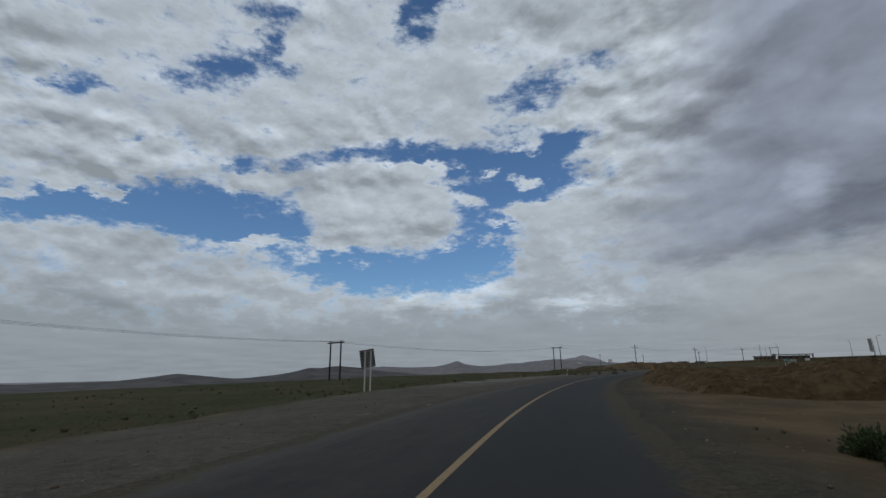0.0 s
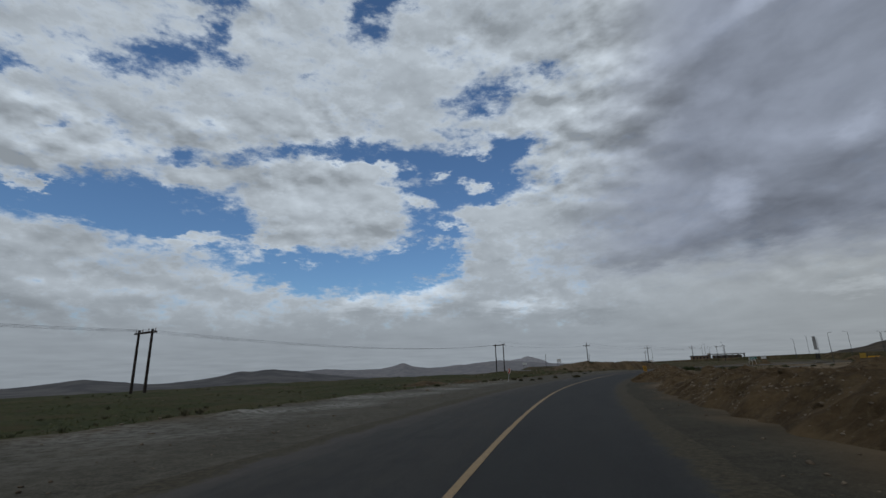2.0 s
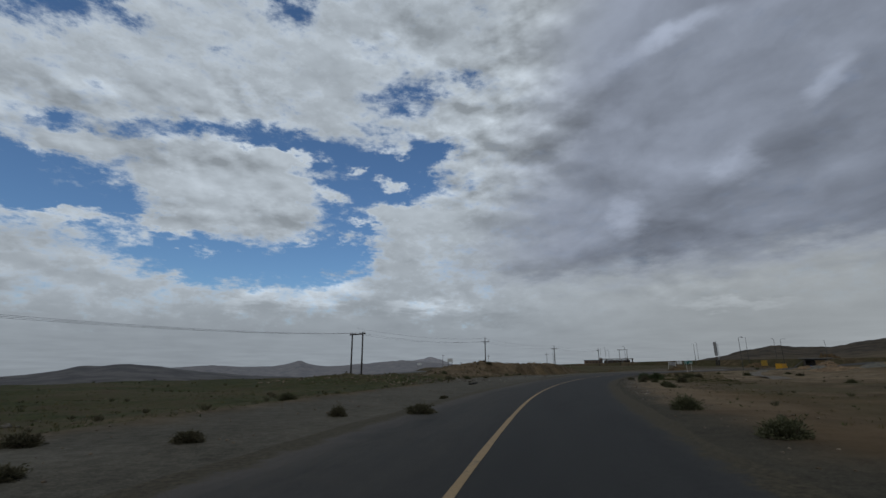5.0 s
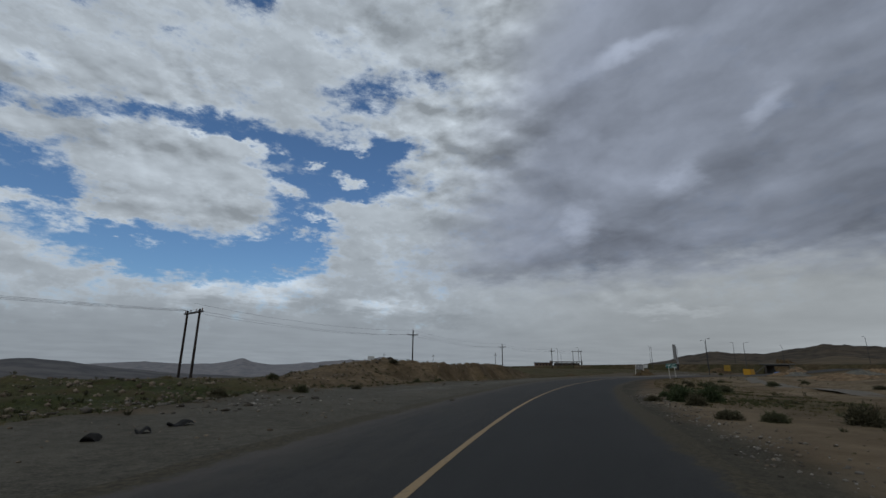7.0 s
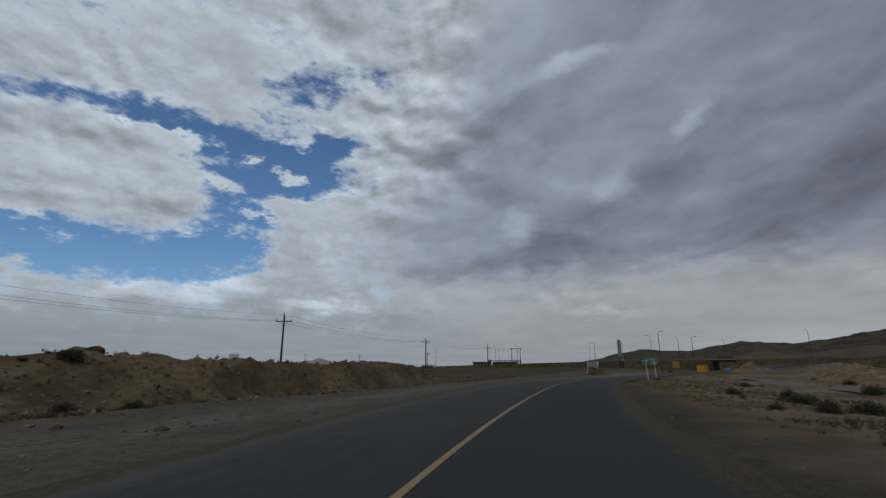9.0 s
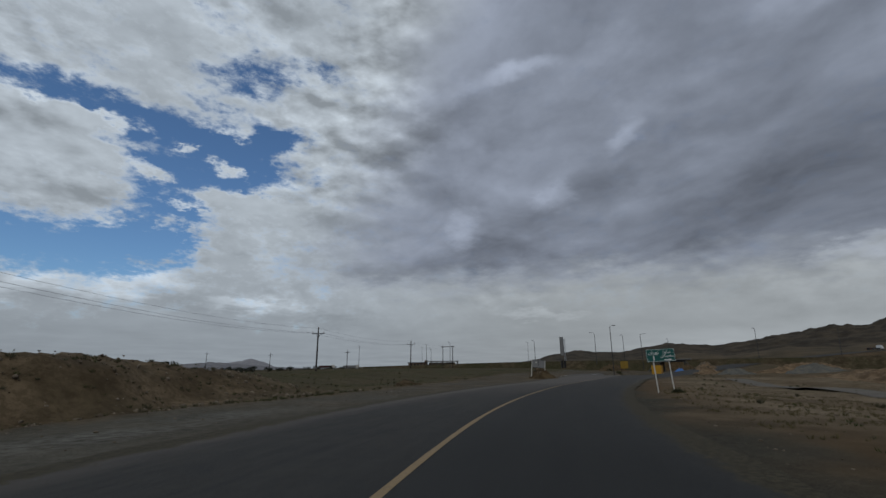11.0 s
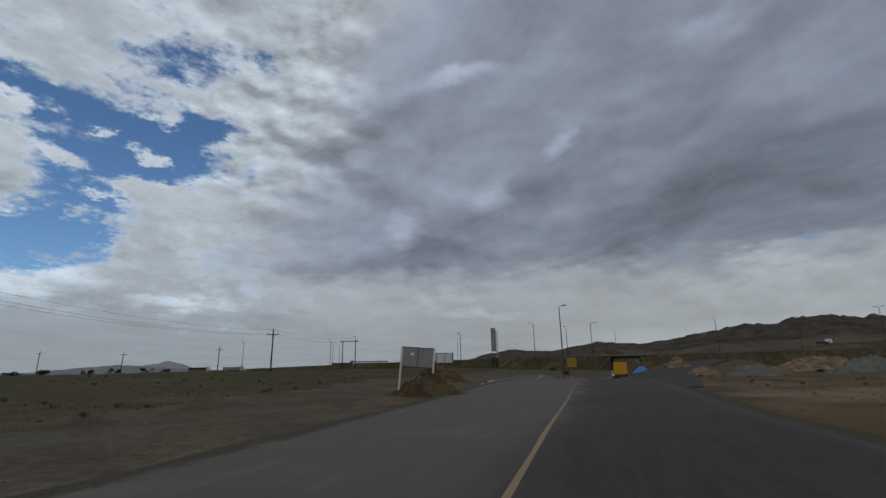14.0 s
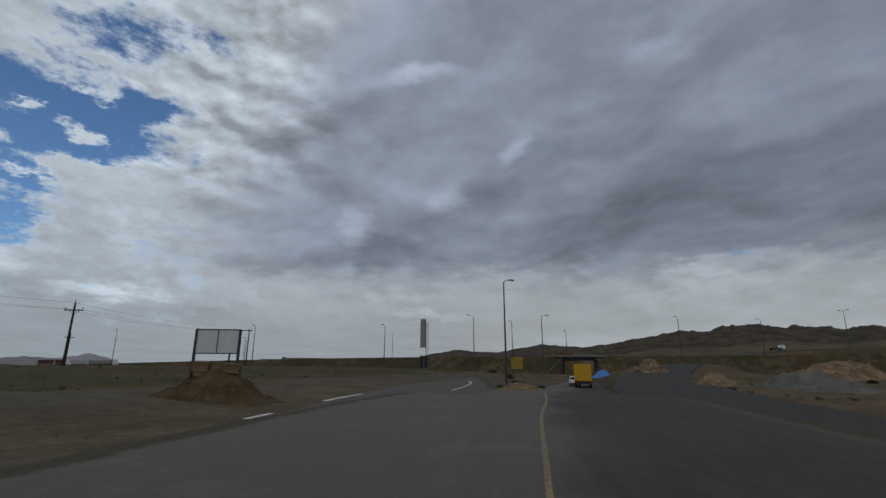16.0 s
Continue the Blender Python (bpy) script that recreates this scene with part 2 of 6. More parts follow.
def asphalt_build(node, calc, ramp, mixed, grain, where):
    def att(n):
        return node("ShaderNodeAttribute", attribute_name=n).outputs["Fac"]
    big, mid, fine, grit = grain(where, 0.12, 5.0, 0.6), grain(where, 1.3, 6.0, 0.7), grain(where, 9.0, 5.0, 0.75), grain(where, 80.0, 3.0, 0.8)
    track = node("ShaderNodeCombineXYZ", {0: calc("MULTIPLY", att("station"), 0.11), 1: att("offset"), 2: 0.0}).outputs[0]
    streak, scar = grain(track, 1.1, 4.0, 0.6), grain(track, 3.2, 5.0, 0.7)
    worn, rim = att("worn"), att("rim")
    base = mixed(ramp(streak, 0.2, 0.8), (0.0262, 0.0274, 0.0282, 1), (0.0345, 0.0355, 0.0355, 1))
    base = mixed(calc("MULTIPLY", ramp(big, 0.45, 0.7), 0.4), base, (0.0200, 0.0210, 0.0218, 1))
    base = mixed(calc("MULTIPLY", worn, ramp(calc("ADD", calc("MULTIPLY", scar, 0.4), calc("ADD", calc("MULTIPLY", mid, 0.3), calc("MULTIPLY", big, 0.3))), 0.34, 0.62)), base, (0.084, 0.076, 0.064, 1))
    base = mixed(calc("MULTIPLY", ramp(worn, 0.6, 1.0, 0.0, 0.6), ramp(calc("ADD", calc("MULTIPLY", scar, 0.4), calc("MULTIPLY", grain(where, 0.45, 5.0, 0.6), 0.6)), 0.53, 0.60)), base, (0.1734, 0.1535, 0.1176, 1))
    base = mixed(ramp(worn, 0.45, 0.95, 0.0, 0.75), base, (0.118, 0.105, 0.096, 1))
    base = mixed(ramp(fine, 0.52, 0.75, 0.0, 0.25), base, (0.052, 0.052, 0.050, 1))
    chips = grain(where, 28.0, 4.0, 0.8)
    base = mixed(ramp(chips, 0.52, 0.72, 0.0, 0.45), base, (0.075, 0.074, 0.070, 1))
    base = mixed(ramp(chips, 0.46, 0.28, 0.0, 0.5), base, (0.014, 0.014, 0.015, 1))
    base = mixed(ramp(grit, 0.55, 0.8, 0.0, 0.6), base, (0.092, 0.090, 0.084, 1))
    dust = mixed(ramp(fine, 0.35, 0.72), (0.03468, 0.0297, 0.01932, 1), (0.07752, 0.06633, 0.04284, 1))
    base = mixed(ramp(calc("ADD", rim, calc("MULTIPLY", calc("SUBTRACT", calc("ADD", mid, calc("MULTIPLY", fine, 0.6)), 0.8), 1.1)), 0.45, 0.75), base, dust)
    return base, calc("ADD", grit, calc("MULTIPLY", fine, 0.5)), 0.010


def ground_build(node, calc, ramp, mixed, grain, where):
    big, mid, fine, grit = grain(where, 0.035, 5.0, 0.6), grain(where, 0.35, 7.0, 0.7), grain(where, 3.0, 6.0, 0.75), grain(where, 22.0, 4.0, 0.8)
    def att(n):
        return node("ShaderNodeAttribute", attribute_name=n).outputs["Fac"]
    soil = mixed(ramp(mid, 0.35, 0.68), (0.054, 0.040, 0.024, 1), (0.122, 0.092, 0.058, 1))
    soil = mixed(ramp(big, 0.42, 0.66, 0.0, 0.7), soil, (0.0918, 0.05742, 0.02688, 1))
    scrub = mixed(ramp(fine, 0.35, 0.7), (0.017, 0.023, 0.007, 1), (0.053, 0.057, 0.019, 1))
    soil = mixed(calc("MULTIPLY", att("green"), ramp(calc("ADD", calc("MULTIPLY", big, 0.35), calc("ADD", calc("MULTIPLY", mid, 0.4), calc("MULTIPLY", fine, 0.25))), 0.38, 0.52)), soil, scrub)
    pebbles = calc("ADD", calc("MULTIPLY", mid, 0.25), calc("ADD", calc("MULTIPLY", fine, 0.35), calc("MULTIPLY", grit, 0.40)))
    gravel = mixed(ramp(pebbles, 0.32, 0.70), (0.032, 0.030, 0.023, 1), (0.125, 0.116, 0.094, 1))
    shoulder = mixed(ramp(pebbles, 0.32, 0.70), (0.026, 0.024, 0.018, 1), (0.074, 0.067, 0.050, 1))
    soil = mixed(att("shoulder"), soil, shoulder)
    soil = mixed(att("gravel"), soil, gravel)
    sand = mixed(ramp(mid, 0.3, 0.7), (0.060, 0.043, 0.024, 1), (0.118, 0.086, 0.050, 1))
    soil = mixed(att("sand"), soil, sand)
    cut = mixed(ramp(mid, 0.32, 0.66), (0.066, 0.048, 0.029, 1), (0.158, 0.117, 0.073, 1))
    cut = mixed(ramp(fine, 0.58, 0.42, 0.0, 0.55), cut, (0.04284, 0.03168, 0.01512, 1))
    soil = mixed(att("cut"), soil, cut)
    soil = mixed(att("tracks"), soil, mixed(ramp(mid, 0.3, 0.7), (0.13, 0.098, 0.064, 1), (0.21, 0.165, 0.112, 1)))
    pale = mixed(ramp(fine, 0.3, 0.7), (0.12, 0.118, 0.108, 1), (0.27, 0.265, 0.245, 1))
    soil = mixed(calc("MULTIPLY", att("pale"), ramp(fine, 0.36, 0.56)), soil, pale)
    low = mixed(ramp(big, 0.35, 0.65), (0.052, 0.043, 0.028, 1), (0.096, 0.074, 0.047, 1))
    rock = mixed(att("peak"), low, mixed(ramp(big, 0.35, 0.68), (0.034, 0.029, 0.022, 1), (0.074, 0.059, 0.042, 1)))
    soil = mixed(att("rock"), soil, rock)
    soil = mixed(ramp(grit, 0.56, 0.78, 0.0, 0.5), soil, (0.1734, 0.1435, 0.0966, 1))
    soil = mixed(ramp(grit, 0.44, 0.24, 0.0, 0.6), soil, (0.0204, 0.01683, 0.01092, 1))
    # Haze put into the colour of the far western plain and hills.
    hazy = mixed(ramp(big, 0.35, 0.65), (0.060, 0.060, 0.064, 1), (0.105, 0.101, 0.100, 1))
    soil = mixed(att("hazy"), soil, hazy)
    soil = mixed(att("hazier"), soil, mixed(ramp(big, 0.35, 0.65), (0.20, 0.205, 0.225, 1), (0.29, 0.28, 0.285, 1)))
    return soil, calc("ADD", calc("MULTIPLY", fine, 0.22), calc("MULTIPLY", grit, 0.7)), 0.025


def dirt_build(node, calc, ramp, mixed, grain, where):
    mid, fine, grit = grain(where, 0.8, 6.0, 0.7), grain(where, 5.0, 6.0, 0.75), grain(where, 26.0, 4.0, 0.8)
    soil = mixed(ramp(mid, 0.35, 0.68), (0.0448, 0.03006, 0.01583, 1), (0.1045, 0.07241, 0.03898, 1))
    soil = mixed(ramp(fine, 0.5, 0.75, 0.0, 0.5), soil, (0.1369, 0.1066, 0.0609, 1))
    soil = mixed(ramp(fine, 0.45, 0.25, 0.0, 0.6), soil, (0.03235, 0.02596, 0.01583, 1))
    soil = mixed(ramp(grit, 0.58, 0.78, 0.0, 0.6), soil, (0.2489, 0.2323, 0.1705, 1))
    return soil, calc("ADD", fine, calc("MULTIPLY", grit, 0.5)), 0.08


ASPHALT = material("asphalt", asphalt_build, 0.9)
GROUND = material("ground", ground_build, 0.95)
DIRT = material("dirt", dirt_build, 0.95)


def line_build(node, calc, ramp, mixed, grain, where):
    mid, fine = grain(where, 1.2, 5.0, 0.7), grain(where, 14.0, 5.0, 0.8)
    worn = node("ShaderNodeAttribute", attribute_name="worn").outputs["Fac"]
    paint = mixed(mid, (0.20, 0.140, 0.072, 1), (0.30, 0.215, 0.115, 1))
    lost = ramp(calc("ADD", calc("ADD", calc("MULTIPLY", fine, 0.7), calc("MULTIPLY", mid, 0.3)), calc("MULTIPLY", worn, 0.28)), 0.52, 0.74)
    return mixed(lost, paint, (0.085, 0.076, 0.064, 1)), fine, 0.006


YELLOW_LINE = material("yellow_line", line_build, 0.8)
WHITE_LINE = plain("white_line", (0.5, 0.5, 0.48), 0.8, vary=0.5, scale=1.5)
CONCRETE = plain("concrete", (0.155, 0.150, 0.142), 0.9, vary=0.5, scale=0.8)
POLE = plain("pole_wood", (0.030, 0.025, 0.022), 0.9, vary=0.5, scale=2.0)
STEEL = plain("galvanised_steel", (0.34, 0.35, 0.36), 0.55, 0.6, vary=0.3, scale=3.0)
DARK_STEEL = plain("dark_steel", (0.05, 0.05, 0.052), 0.6, 0.5, vary=0.4, scale=4.0)
WHITE = plain("white_paint", (0.50, 0.48, 0.44), 0.6, vary=0.3, scale=1.6)
GREY_SHEET = plain("grey_sheet", (0.20, 0.20, 0.20), 0.6, 0.3, vary=0.35, scale=1.2)
SIGN_BACK = plain("sign_back", (0.085, 0.087, 0.088), 0.6, 0.4, vary=0.4, scale=1.5)
GREEN_SIGN = plain("green_sign", (0.008, 0.085, 0.075), 0.5, vary=0.2, scale=2.0)
RED = plain("red_sheet", (0.35, 0.03, 0.025), 0.5, vary=0.25)
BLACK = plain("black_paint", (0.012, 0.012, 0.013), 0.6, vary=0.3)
YELLOW = plain("yellow_paint", (0.42, 0.22, 0.012), 0.5, vary=0.2, scale=2.0)
CAR_WHITE = plain("car_white", (0.66, 0.66, 0.65), 0.3, vary=0.12, scale=2.0)
RUBBER = plain("rubber", (0.014, 0.014, 0.014), 0.85, vary=0.3)
GLASS = plain("dark_glass", (0.015, 0.018, 0.02), 0.1, vary=0.1)
BLUE = plain("blue_sheet", (0.05, 0.16, 0.42), 0.6, vary=0.4, scale=2.0)


# ---- helpers for building ----
def part(name, bm, mat, parent=None, label="", smooth=False):
    me = bpy.data.meshes.new(name)
    bm.normal_update()
    bm.to_mesh(me)
    bm.free()
    if smooth:
        me.shade_smooth()
    me.materials.append(mat)
    ob = new(name, me)
    if parent is not None:
        ob.parent = parent
    if label:
        ob["label"] = label
    return ob


def thing(name, m, label, category, group="", kind=""):
    ob = new(name)
    ob.empty_display_size = 0.2
    ob.matrix_world = m
    return tagged(ob, label, category, group, kind)


def box(bm, x0, x1, y0, y1, z0, z1, bevel=0.0):
    got = bmesh.ops.create_cube(bm, size=1.0, matrix=Matrix.LocRotScale(((x0 + x1) / 2, (y0 + y1) / 2, (z0 + z1) / 2), None, (x1 - x0, y1 - y0, z1 - z0)))
    if bevel:
        edges = {e for v in got["verts"] for e in v.link_edges}
        bmesh.ops.bevel(bm, geom=list(edges), offset=bevel, segments=2, affect="EDGES")
    return bm


def boxed(*spans, bevel=0.0):
    bm = bmesh.new()
    for s in spans:
        box(bm, *s, bevel=bevel)
    return bm


def bar(bm, a, b, r0, r1=None, sides=8):
    """A round bar from a to b."""
    a, b = Vector(a), Vector(b)
    r1 = r0 if r1 is None else r1
    q = (b - a).to_track_quat("Z", "Y").to_matrix().to_4x4()
    bmesh.ops.create_cone(bm, cap_ends=True, segments=sides, radius1=r0, radius2=r1, depth=(b - a).length, matrix=Matrix.Translation((a + b) / 2) @ q)
    return bm


def bars(*rows, sides=8):
    bm = bmesh.new()
    for r in rows:
        bar(bm, *r, sides=sides)
    return bm


def smoothstep(v, lo, hi):
    u = np.clip((np.asarray(v, float) - lo) / (hi - lo), 0, 1)
    return u * u * (3 - 2 * u)


def waves(x, y, size, seed=0, octaves=4):
    """Cheap smooth noise in numpy, about -1 to 1, with features of that size."""
    rng = np.random.RandomState(seed)
    total, norm = 0.0, 0.0
    for o in range(octaves):
        f, a = 2 * math.pi * 2 ** o / size, 0.55 ** o
        for _ in range(3):
            t, p = rng.uniform(0, 2 * math.pi, 2)
            q = rng.uniform(0.7, 1.3)
            total = total + a * np.sin(f * q * (x * np.cos(t) + y * np.sin(t)) + p + 1.3 * np.sin(f * 0.6 * (y * np.cos(t) - x * np.sin(t)) + 2 * p))
        norm += 1.7 * a
    return total / norm


# ---- the plan: the road's middle line ----
MIDDLE = [(-18.15, -78.97), (-10.65, -38.97), (-1.54, 0.33), (3.57, 19.74), (10.18, 38.77), (18.27, 57.26), (27.93, 74.84), (38.58, 91.95), (50.61, 108.01), (64.04, 123.16),
          (78.39, 137.12), (93.65, 150.37), (110.36, 161.5), (128.06, 171.09), (142.29, 178.41), (155.48, 185.25), (172.3, 193.0), (195.0, 201.5), (228.0, 213.0), (266.0, 228.0), (282.0, 234.2), (297.0, 237.0), (311.0, 232.5), (322.0, 222.0)]


def spline(points, step=2.0):
    """A smooth line through points, with even steps."""
    pts = np.array(points, float)
    ext = np.vstack([2 * pts[0] - pts[1], pts, 2 * pts[-1] - pts[-2]])
    out = []
    for i in range(len(pts) - 1):
        a, b, c, d = ext[i:i + 4]
        n = max(2, int(np.linalg.norm(c - b) / (step * 0.25)))
        u = np.linspace(0, 1, n, endpoint=False)[:, None]
        out.append(0.5 * (2 * b + (c - a) * u + (2 * a - 5 * b + 4 * c - d) * u ** 2 + (3 * b - a - 3 * c + d) * u ** 3))
    line = np.vstack(out + [pts[-1:]])
    s = np.r_[0, np.cumsum(np.linalg.norm(np.diff(line, axis=0), axis=1))]
    even = np.arange(0, s[-1], step)
    return np.stack([np.interp(even, s, line[:, k]) for k in range(line.shape[1])], 1)


LINE = spline(MIDDLE)
WAYS = np.gradient(LINE, axis=0)
WAYS /= np.linalg.norm(WAYS, axis=1)[:, None]
SIDE = np.stack([-WAYS[:, 1], WAYS[:, 0]], 1)
STATION = np.arange(len(LINE)) * 2.0
STATION -= STATION[np.argmin(np.linalg.norm(LINE - [-1.4, 0.3], axis=1))]


def along(s, off):
    """The place at station s, off metres to the left of the middle line."""
    p = [np.interp(s, STATION, LINE[:, k]) + off * np.interp(s, STATION, SIDE[:, k]) for k in (0, 1)]
    return np.stack(p, -1)


def stations(x, y):
    """Station and offset to the left of places."""
    flat = np.stack([np.ravel(x), np.ravel(y)], 1)
    s, off = np.empty(len(flat)), np.empty(len(flat))
    for i in range(0, len(flat), 40000):
        d = flat[i:i + 40000, None] - LINE[None]
        j = (d ** 2).sum(-1).argmin(1)
        near = d[np.arange(len(j)), j]
        s[i:i + 40000] = STATION[j] + (near * WAYS[j]).sum(1)
        off[i:i + 40000] = (near * SIDE[j]).sum(1)
    return s.reshape(np.shape(x)), off.reshape(np.shape(x))


def edge_left(s):
    return np.interp(s, [-80, 0, 30, 50, 80, 110, 135, 150, 185, 200, 215, 228, 242, 255, 275, 300, 320], [4.1, 4.1, 4.3, 4.0, 3.9, 3.8, 4.3, 5.2, 5.9, 6.0, 5.8, 6.4, 7.4, 8.2, 7.5, 5.0, 3.8])


def verge_left(s):
    """Where the gravel verge ends and the field begins."""
    return np.interp(s, [-80, 10, 25, 30, 36, 45, 55, 62, 70, 90, 112, 118, 127, 140, 146, 156, 170, 182, 190, 205, 218, 236, 252, 262], [17, 16, 14.6, 13.0, 11.4, 10.6, 11.2, 10.2, 8.8, 9.4, 10.2, 10.8, 13.2, 12.4, 11.6, 13.2, 13.4, 11.8, 10.8, 11.8, 13.2, 15.4, 19.0, 21.0])


def edge_right(s):
    return np.interp(s, [-80, 40, 60, 100, 130, 150, 165, 185, 200, 215, 228, 245, 262, 290, 305, 320], [3.6, 3.6, 3.8, 4.4, 4.5, 4.4, 4.9, 5.2, 5.7, 6.2, 6.2, 7.2, 7.5, 6.0, 4.6, 3.8])


BRIDGE = np.array([266.0, 228.0])
BRIDGE_ROAD = np.array([0.930, 0.367])   # the way of the road under the highway
BRIDGE_WAY = np.array([-0.367, 0.930])   # along the highway, to the north-west

# Skylines of the hills: azimuth to the left of +y and elevation in degrees, as they stand round a middle point, with their distance.
EAST = [(-40, 0.0), (-46, 0.5), (-53.3, 1.95), (-58.8, 1.7), (-64.2, 2.6), (-68.7, 2.15), (-73, 2.7), (-79, 3.75), (-82, 3.65), (-85.4, 4.3), (-88.6, 3.6),
        (-91, 3.8), (-93.2, 3.35), (-94.5, 3.75), (-98, 3.3), (-110, 3.5), (-130, 2.0), (-150, 0.5)]
WEST = [(80, -1.2), (60, -0.8), (45, -0.75), (39, -0.7), (35.5, -0.45), (32.3, -0.02), (29.5, -0.32), (26.5, -0.72), (23, -0.5), (20, -0.12), (18.3, 0.36), (17.0, 0.28), (15.6, 0.52), (12.2, 0.34), (9.8, -0.04), (7, -0.35), (3, -0.8), (-4, -1.2)]
NORTH = [(22, -0.6), (12, 0.15), (8.5, 0.38), (5, 0.2), (2, 0.25), (0.6, 0.45), (-0.9, 0.86), (-2.4, 0.38), (-4, 0.2), (-7, 0.3), (-10, 0.62), (-13, 0.84), (-16, 0.62), (-19, 0.35), (-26, 0.05), (-32, -0.1)]
PEAKS = [(-2, -0.2), (-5, 0.2), (-7.5, 0.52), (-9, 0.36), (-12, 0.6), (-14.4, 0.88), (-15.4, 1.05), (-16, 1.28), (-16.8, 1.0), (-17.6, 0.86), (-18.7, 0.35), (-23, 0.1), (-30, -0.2)]


FOOT = [(-44, 0.0), (-52, 0.8), (-57, 1.3), (-61, 0.9), (-67, 1.7), (-71, 1.2), (-77, 2.1), (-82, 1.9), (-88, 2.6), (-92, 2.2), (-97, 2.5), (-112, 1.6), (-135, 0.4)]


def skyline(x, y, rows, mid, near, dist, far):
    """Hills whose crest lies at dist from mid and shows the given skyline."""
    dx, dy = x - mid[0], y - mid[1]
    r, az = np.hypot(dx, dy), np.degrees(np.arctan2(-dx, dy))
    rows = sorted(rows)
    fine = np.linspace(rows[0][0], rows[-1][0], 400)
    el = np.interp(fine, [a for a, _ in rows], [e for _, e in rows])
    span = max(3, int(400 * 0.6 / (rows[-1][0] - rows[0][0])))
    el = np.convolve(np.pad(el, span, mode="edge"), np.ones(span) / span, mode="same")[span:-span]
    crest = np.tan(np.radians(np.interp(az, fine, el) + 0.07 * waves(az, 0 * az, 4.5, 15, 3) * (dist < 1500))) * dist + 1.4
    shape = smoothstep(r, near, dist) * (1 - smoothstep(r, dist * 1.02, far))
    shape = shape * smoothstep(az, rows[0][0] - 3, rows[0][0]) * (1 - smoothstep(az, rows[-1][0], rows[-1][0] + 3))
    return crest, shape


def height(x, y):
    s, off = stations(x, y)
    out = np.abs(off)
    far = np.hypot(x - 40, y - 80)
    az = np.degrees(np.arctan2(-(x - 60), y - 60))
    valley = smoothstep(az, -24, 6) * (1 - smoothstep(az, 120, 170))
    base = -60 * (1 - np.exp(-np.maximum(far - 62, 0) / 1950)) * valley
    z = base
    rough = smoothstep(out, 9, 20)
    z = z + rough * (0.22 * waves(x, y, 26, 3) + 0.06 * waves(x, y, 5, 4, 2))
    z = z + (0.13 + 0.05 * waves(x, y, 4, 40)) * np.exp(-((off - verge_left(s) - 0.2) / 0.55) ** 2) * (s < 240)
    z = z - 0.25 * smoothstep(off, 10, 16) * (1 - smoothstep(s, 105, 120))
    # the cut bank on the left
    top = smoothstep(s - 0.9 * (off - 18), 129, 147) * (1 - smoothstep(s, 182, 204))
    lip = 14.3 + 1.0 * waves(x, y, 14, 8)
    steep = 7.5 - 5.0 * smoothstep(s, 148, 158) * (1 - smoothstep(s, 176, 190))
    bank = smoothstep((off - lip) / steep, 0, 1) * (1 - smoothstep(off, 24, 40))
    z = z + top * bank * (2.15 + 0.3 * waves(x, y, 11, 6) + 0.34 * (0.5 - np.abs(waves(x, y, 5, 7, 3))) + 0.30 * np.abs(waves(x, y, 3.0, 17, 3)) - 0.12)
    z = z + 0.5 * smoothstep(off, 13, 18) * (1 - smoothstep(off, 24, 34)) * smoothstep(s, 104, 124) * (1 - smoothstep(s, 130, 142)) * (0.6 + 0.8 * np.abs(waves(x, y, 6, 18, 3)))
    # the field beyond it climbs to the highway
    z = z + 1.5 * smoothstep(off, 14, 60) * smoothstep(s, 176, 205) * (1 - smoothstep(far, 420, 800))
    z = z + 0.35 * smoothstep(off, 8.5, 13) * smoothstep(s, 218, 232) * (1 - smoothstep(off, 20, 60))
    z = z + 1.55 * np.exp(-((x - 87) / 12.0) ** 2 - ((y - 200) / 17.0) ** 2)
    # the sunken ground behind the heaps on the right
    z = z - 1.3 * smoothstep(-off, 8, 12.5) * (1 - smoothstep(-off, 45, 65)) * smoothstep(s, 20, 36) * (1 - smoothstep(s, 76, 96))
    # low rises on the right
    z = z + 0.8 * smoothstep(-off, 30, 40) * smoothstep(s, 60, 90) * (1 - smoothstep(s, 300, 360)) * (1 - smoothstep(-off, 60, 110)) * (0.7 + 0.5 * waves(x, y, 22, 9))
    z = z - 0.3 * smoothstep(-off, 9, 14) * smoothstep(s, 95, 115) * (1 - smoothstep(-off, 26, 34)) * (1 - smoothstep(s, 215, 235))
    bumps = 1 + 0.09 * waves(x, y, 110, 12, 5)
    for rows, mid, near, dist, end in ((WEST, (15, 50), 480, 740, 1000), (NORTH, (30, 80), 1500, 2400, 3100), (PEAKS, (60, 110), 3300, 4200, 5200), (EAST, (142, 179), 640, 1400, 2300), (FOOT, (142, 179), 260, 500, 760)):
        crest, shape = skyline(x, y, rows, mid, near, dist, end)
        z = np.where(shape > 0, np.maximum(z, base + (crest * bumps - base) * shape), z)
    flat = 1 - smoothstep(out, np.where(off > 0, edge_left(s) + 1.5, edge_right(s) + 0.8), np.where(off > 0, edge_left(s) + 8, edge_right(s) + 5))
    flat = flat * (1 - smoothstep(s, 300, 345))
    z = z * (1 - flat) - 0.03 * (1 - smoothstep(out, 5, 6))
    # the road dips to pass under the highway
    dip = smoothstep(s, 262, 300) * (1 - smoothstep(s, 330, 345)) * (1 - smoothstep(out, 8, 15))
    z = with_climb(x, y, z - 1.25 * dip)
    # the bed of the main road stays clear
    wide = np.where(off > 0, edge_left(s), edge_right(s))
    bed = (1 - smoothstep(out, wide + 0.3, wide + 3.0)) * (s > 190) * (s < 330)
    return z * (1 - bed) + (-0.05 - 1.25 * smoothstep(s, 262, 300)) * bed, s, off


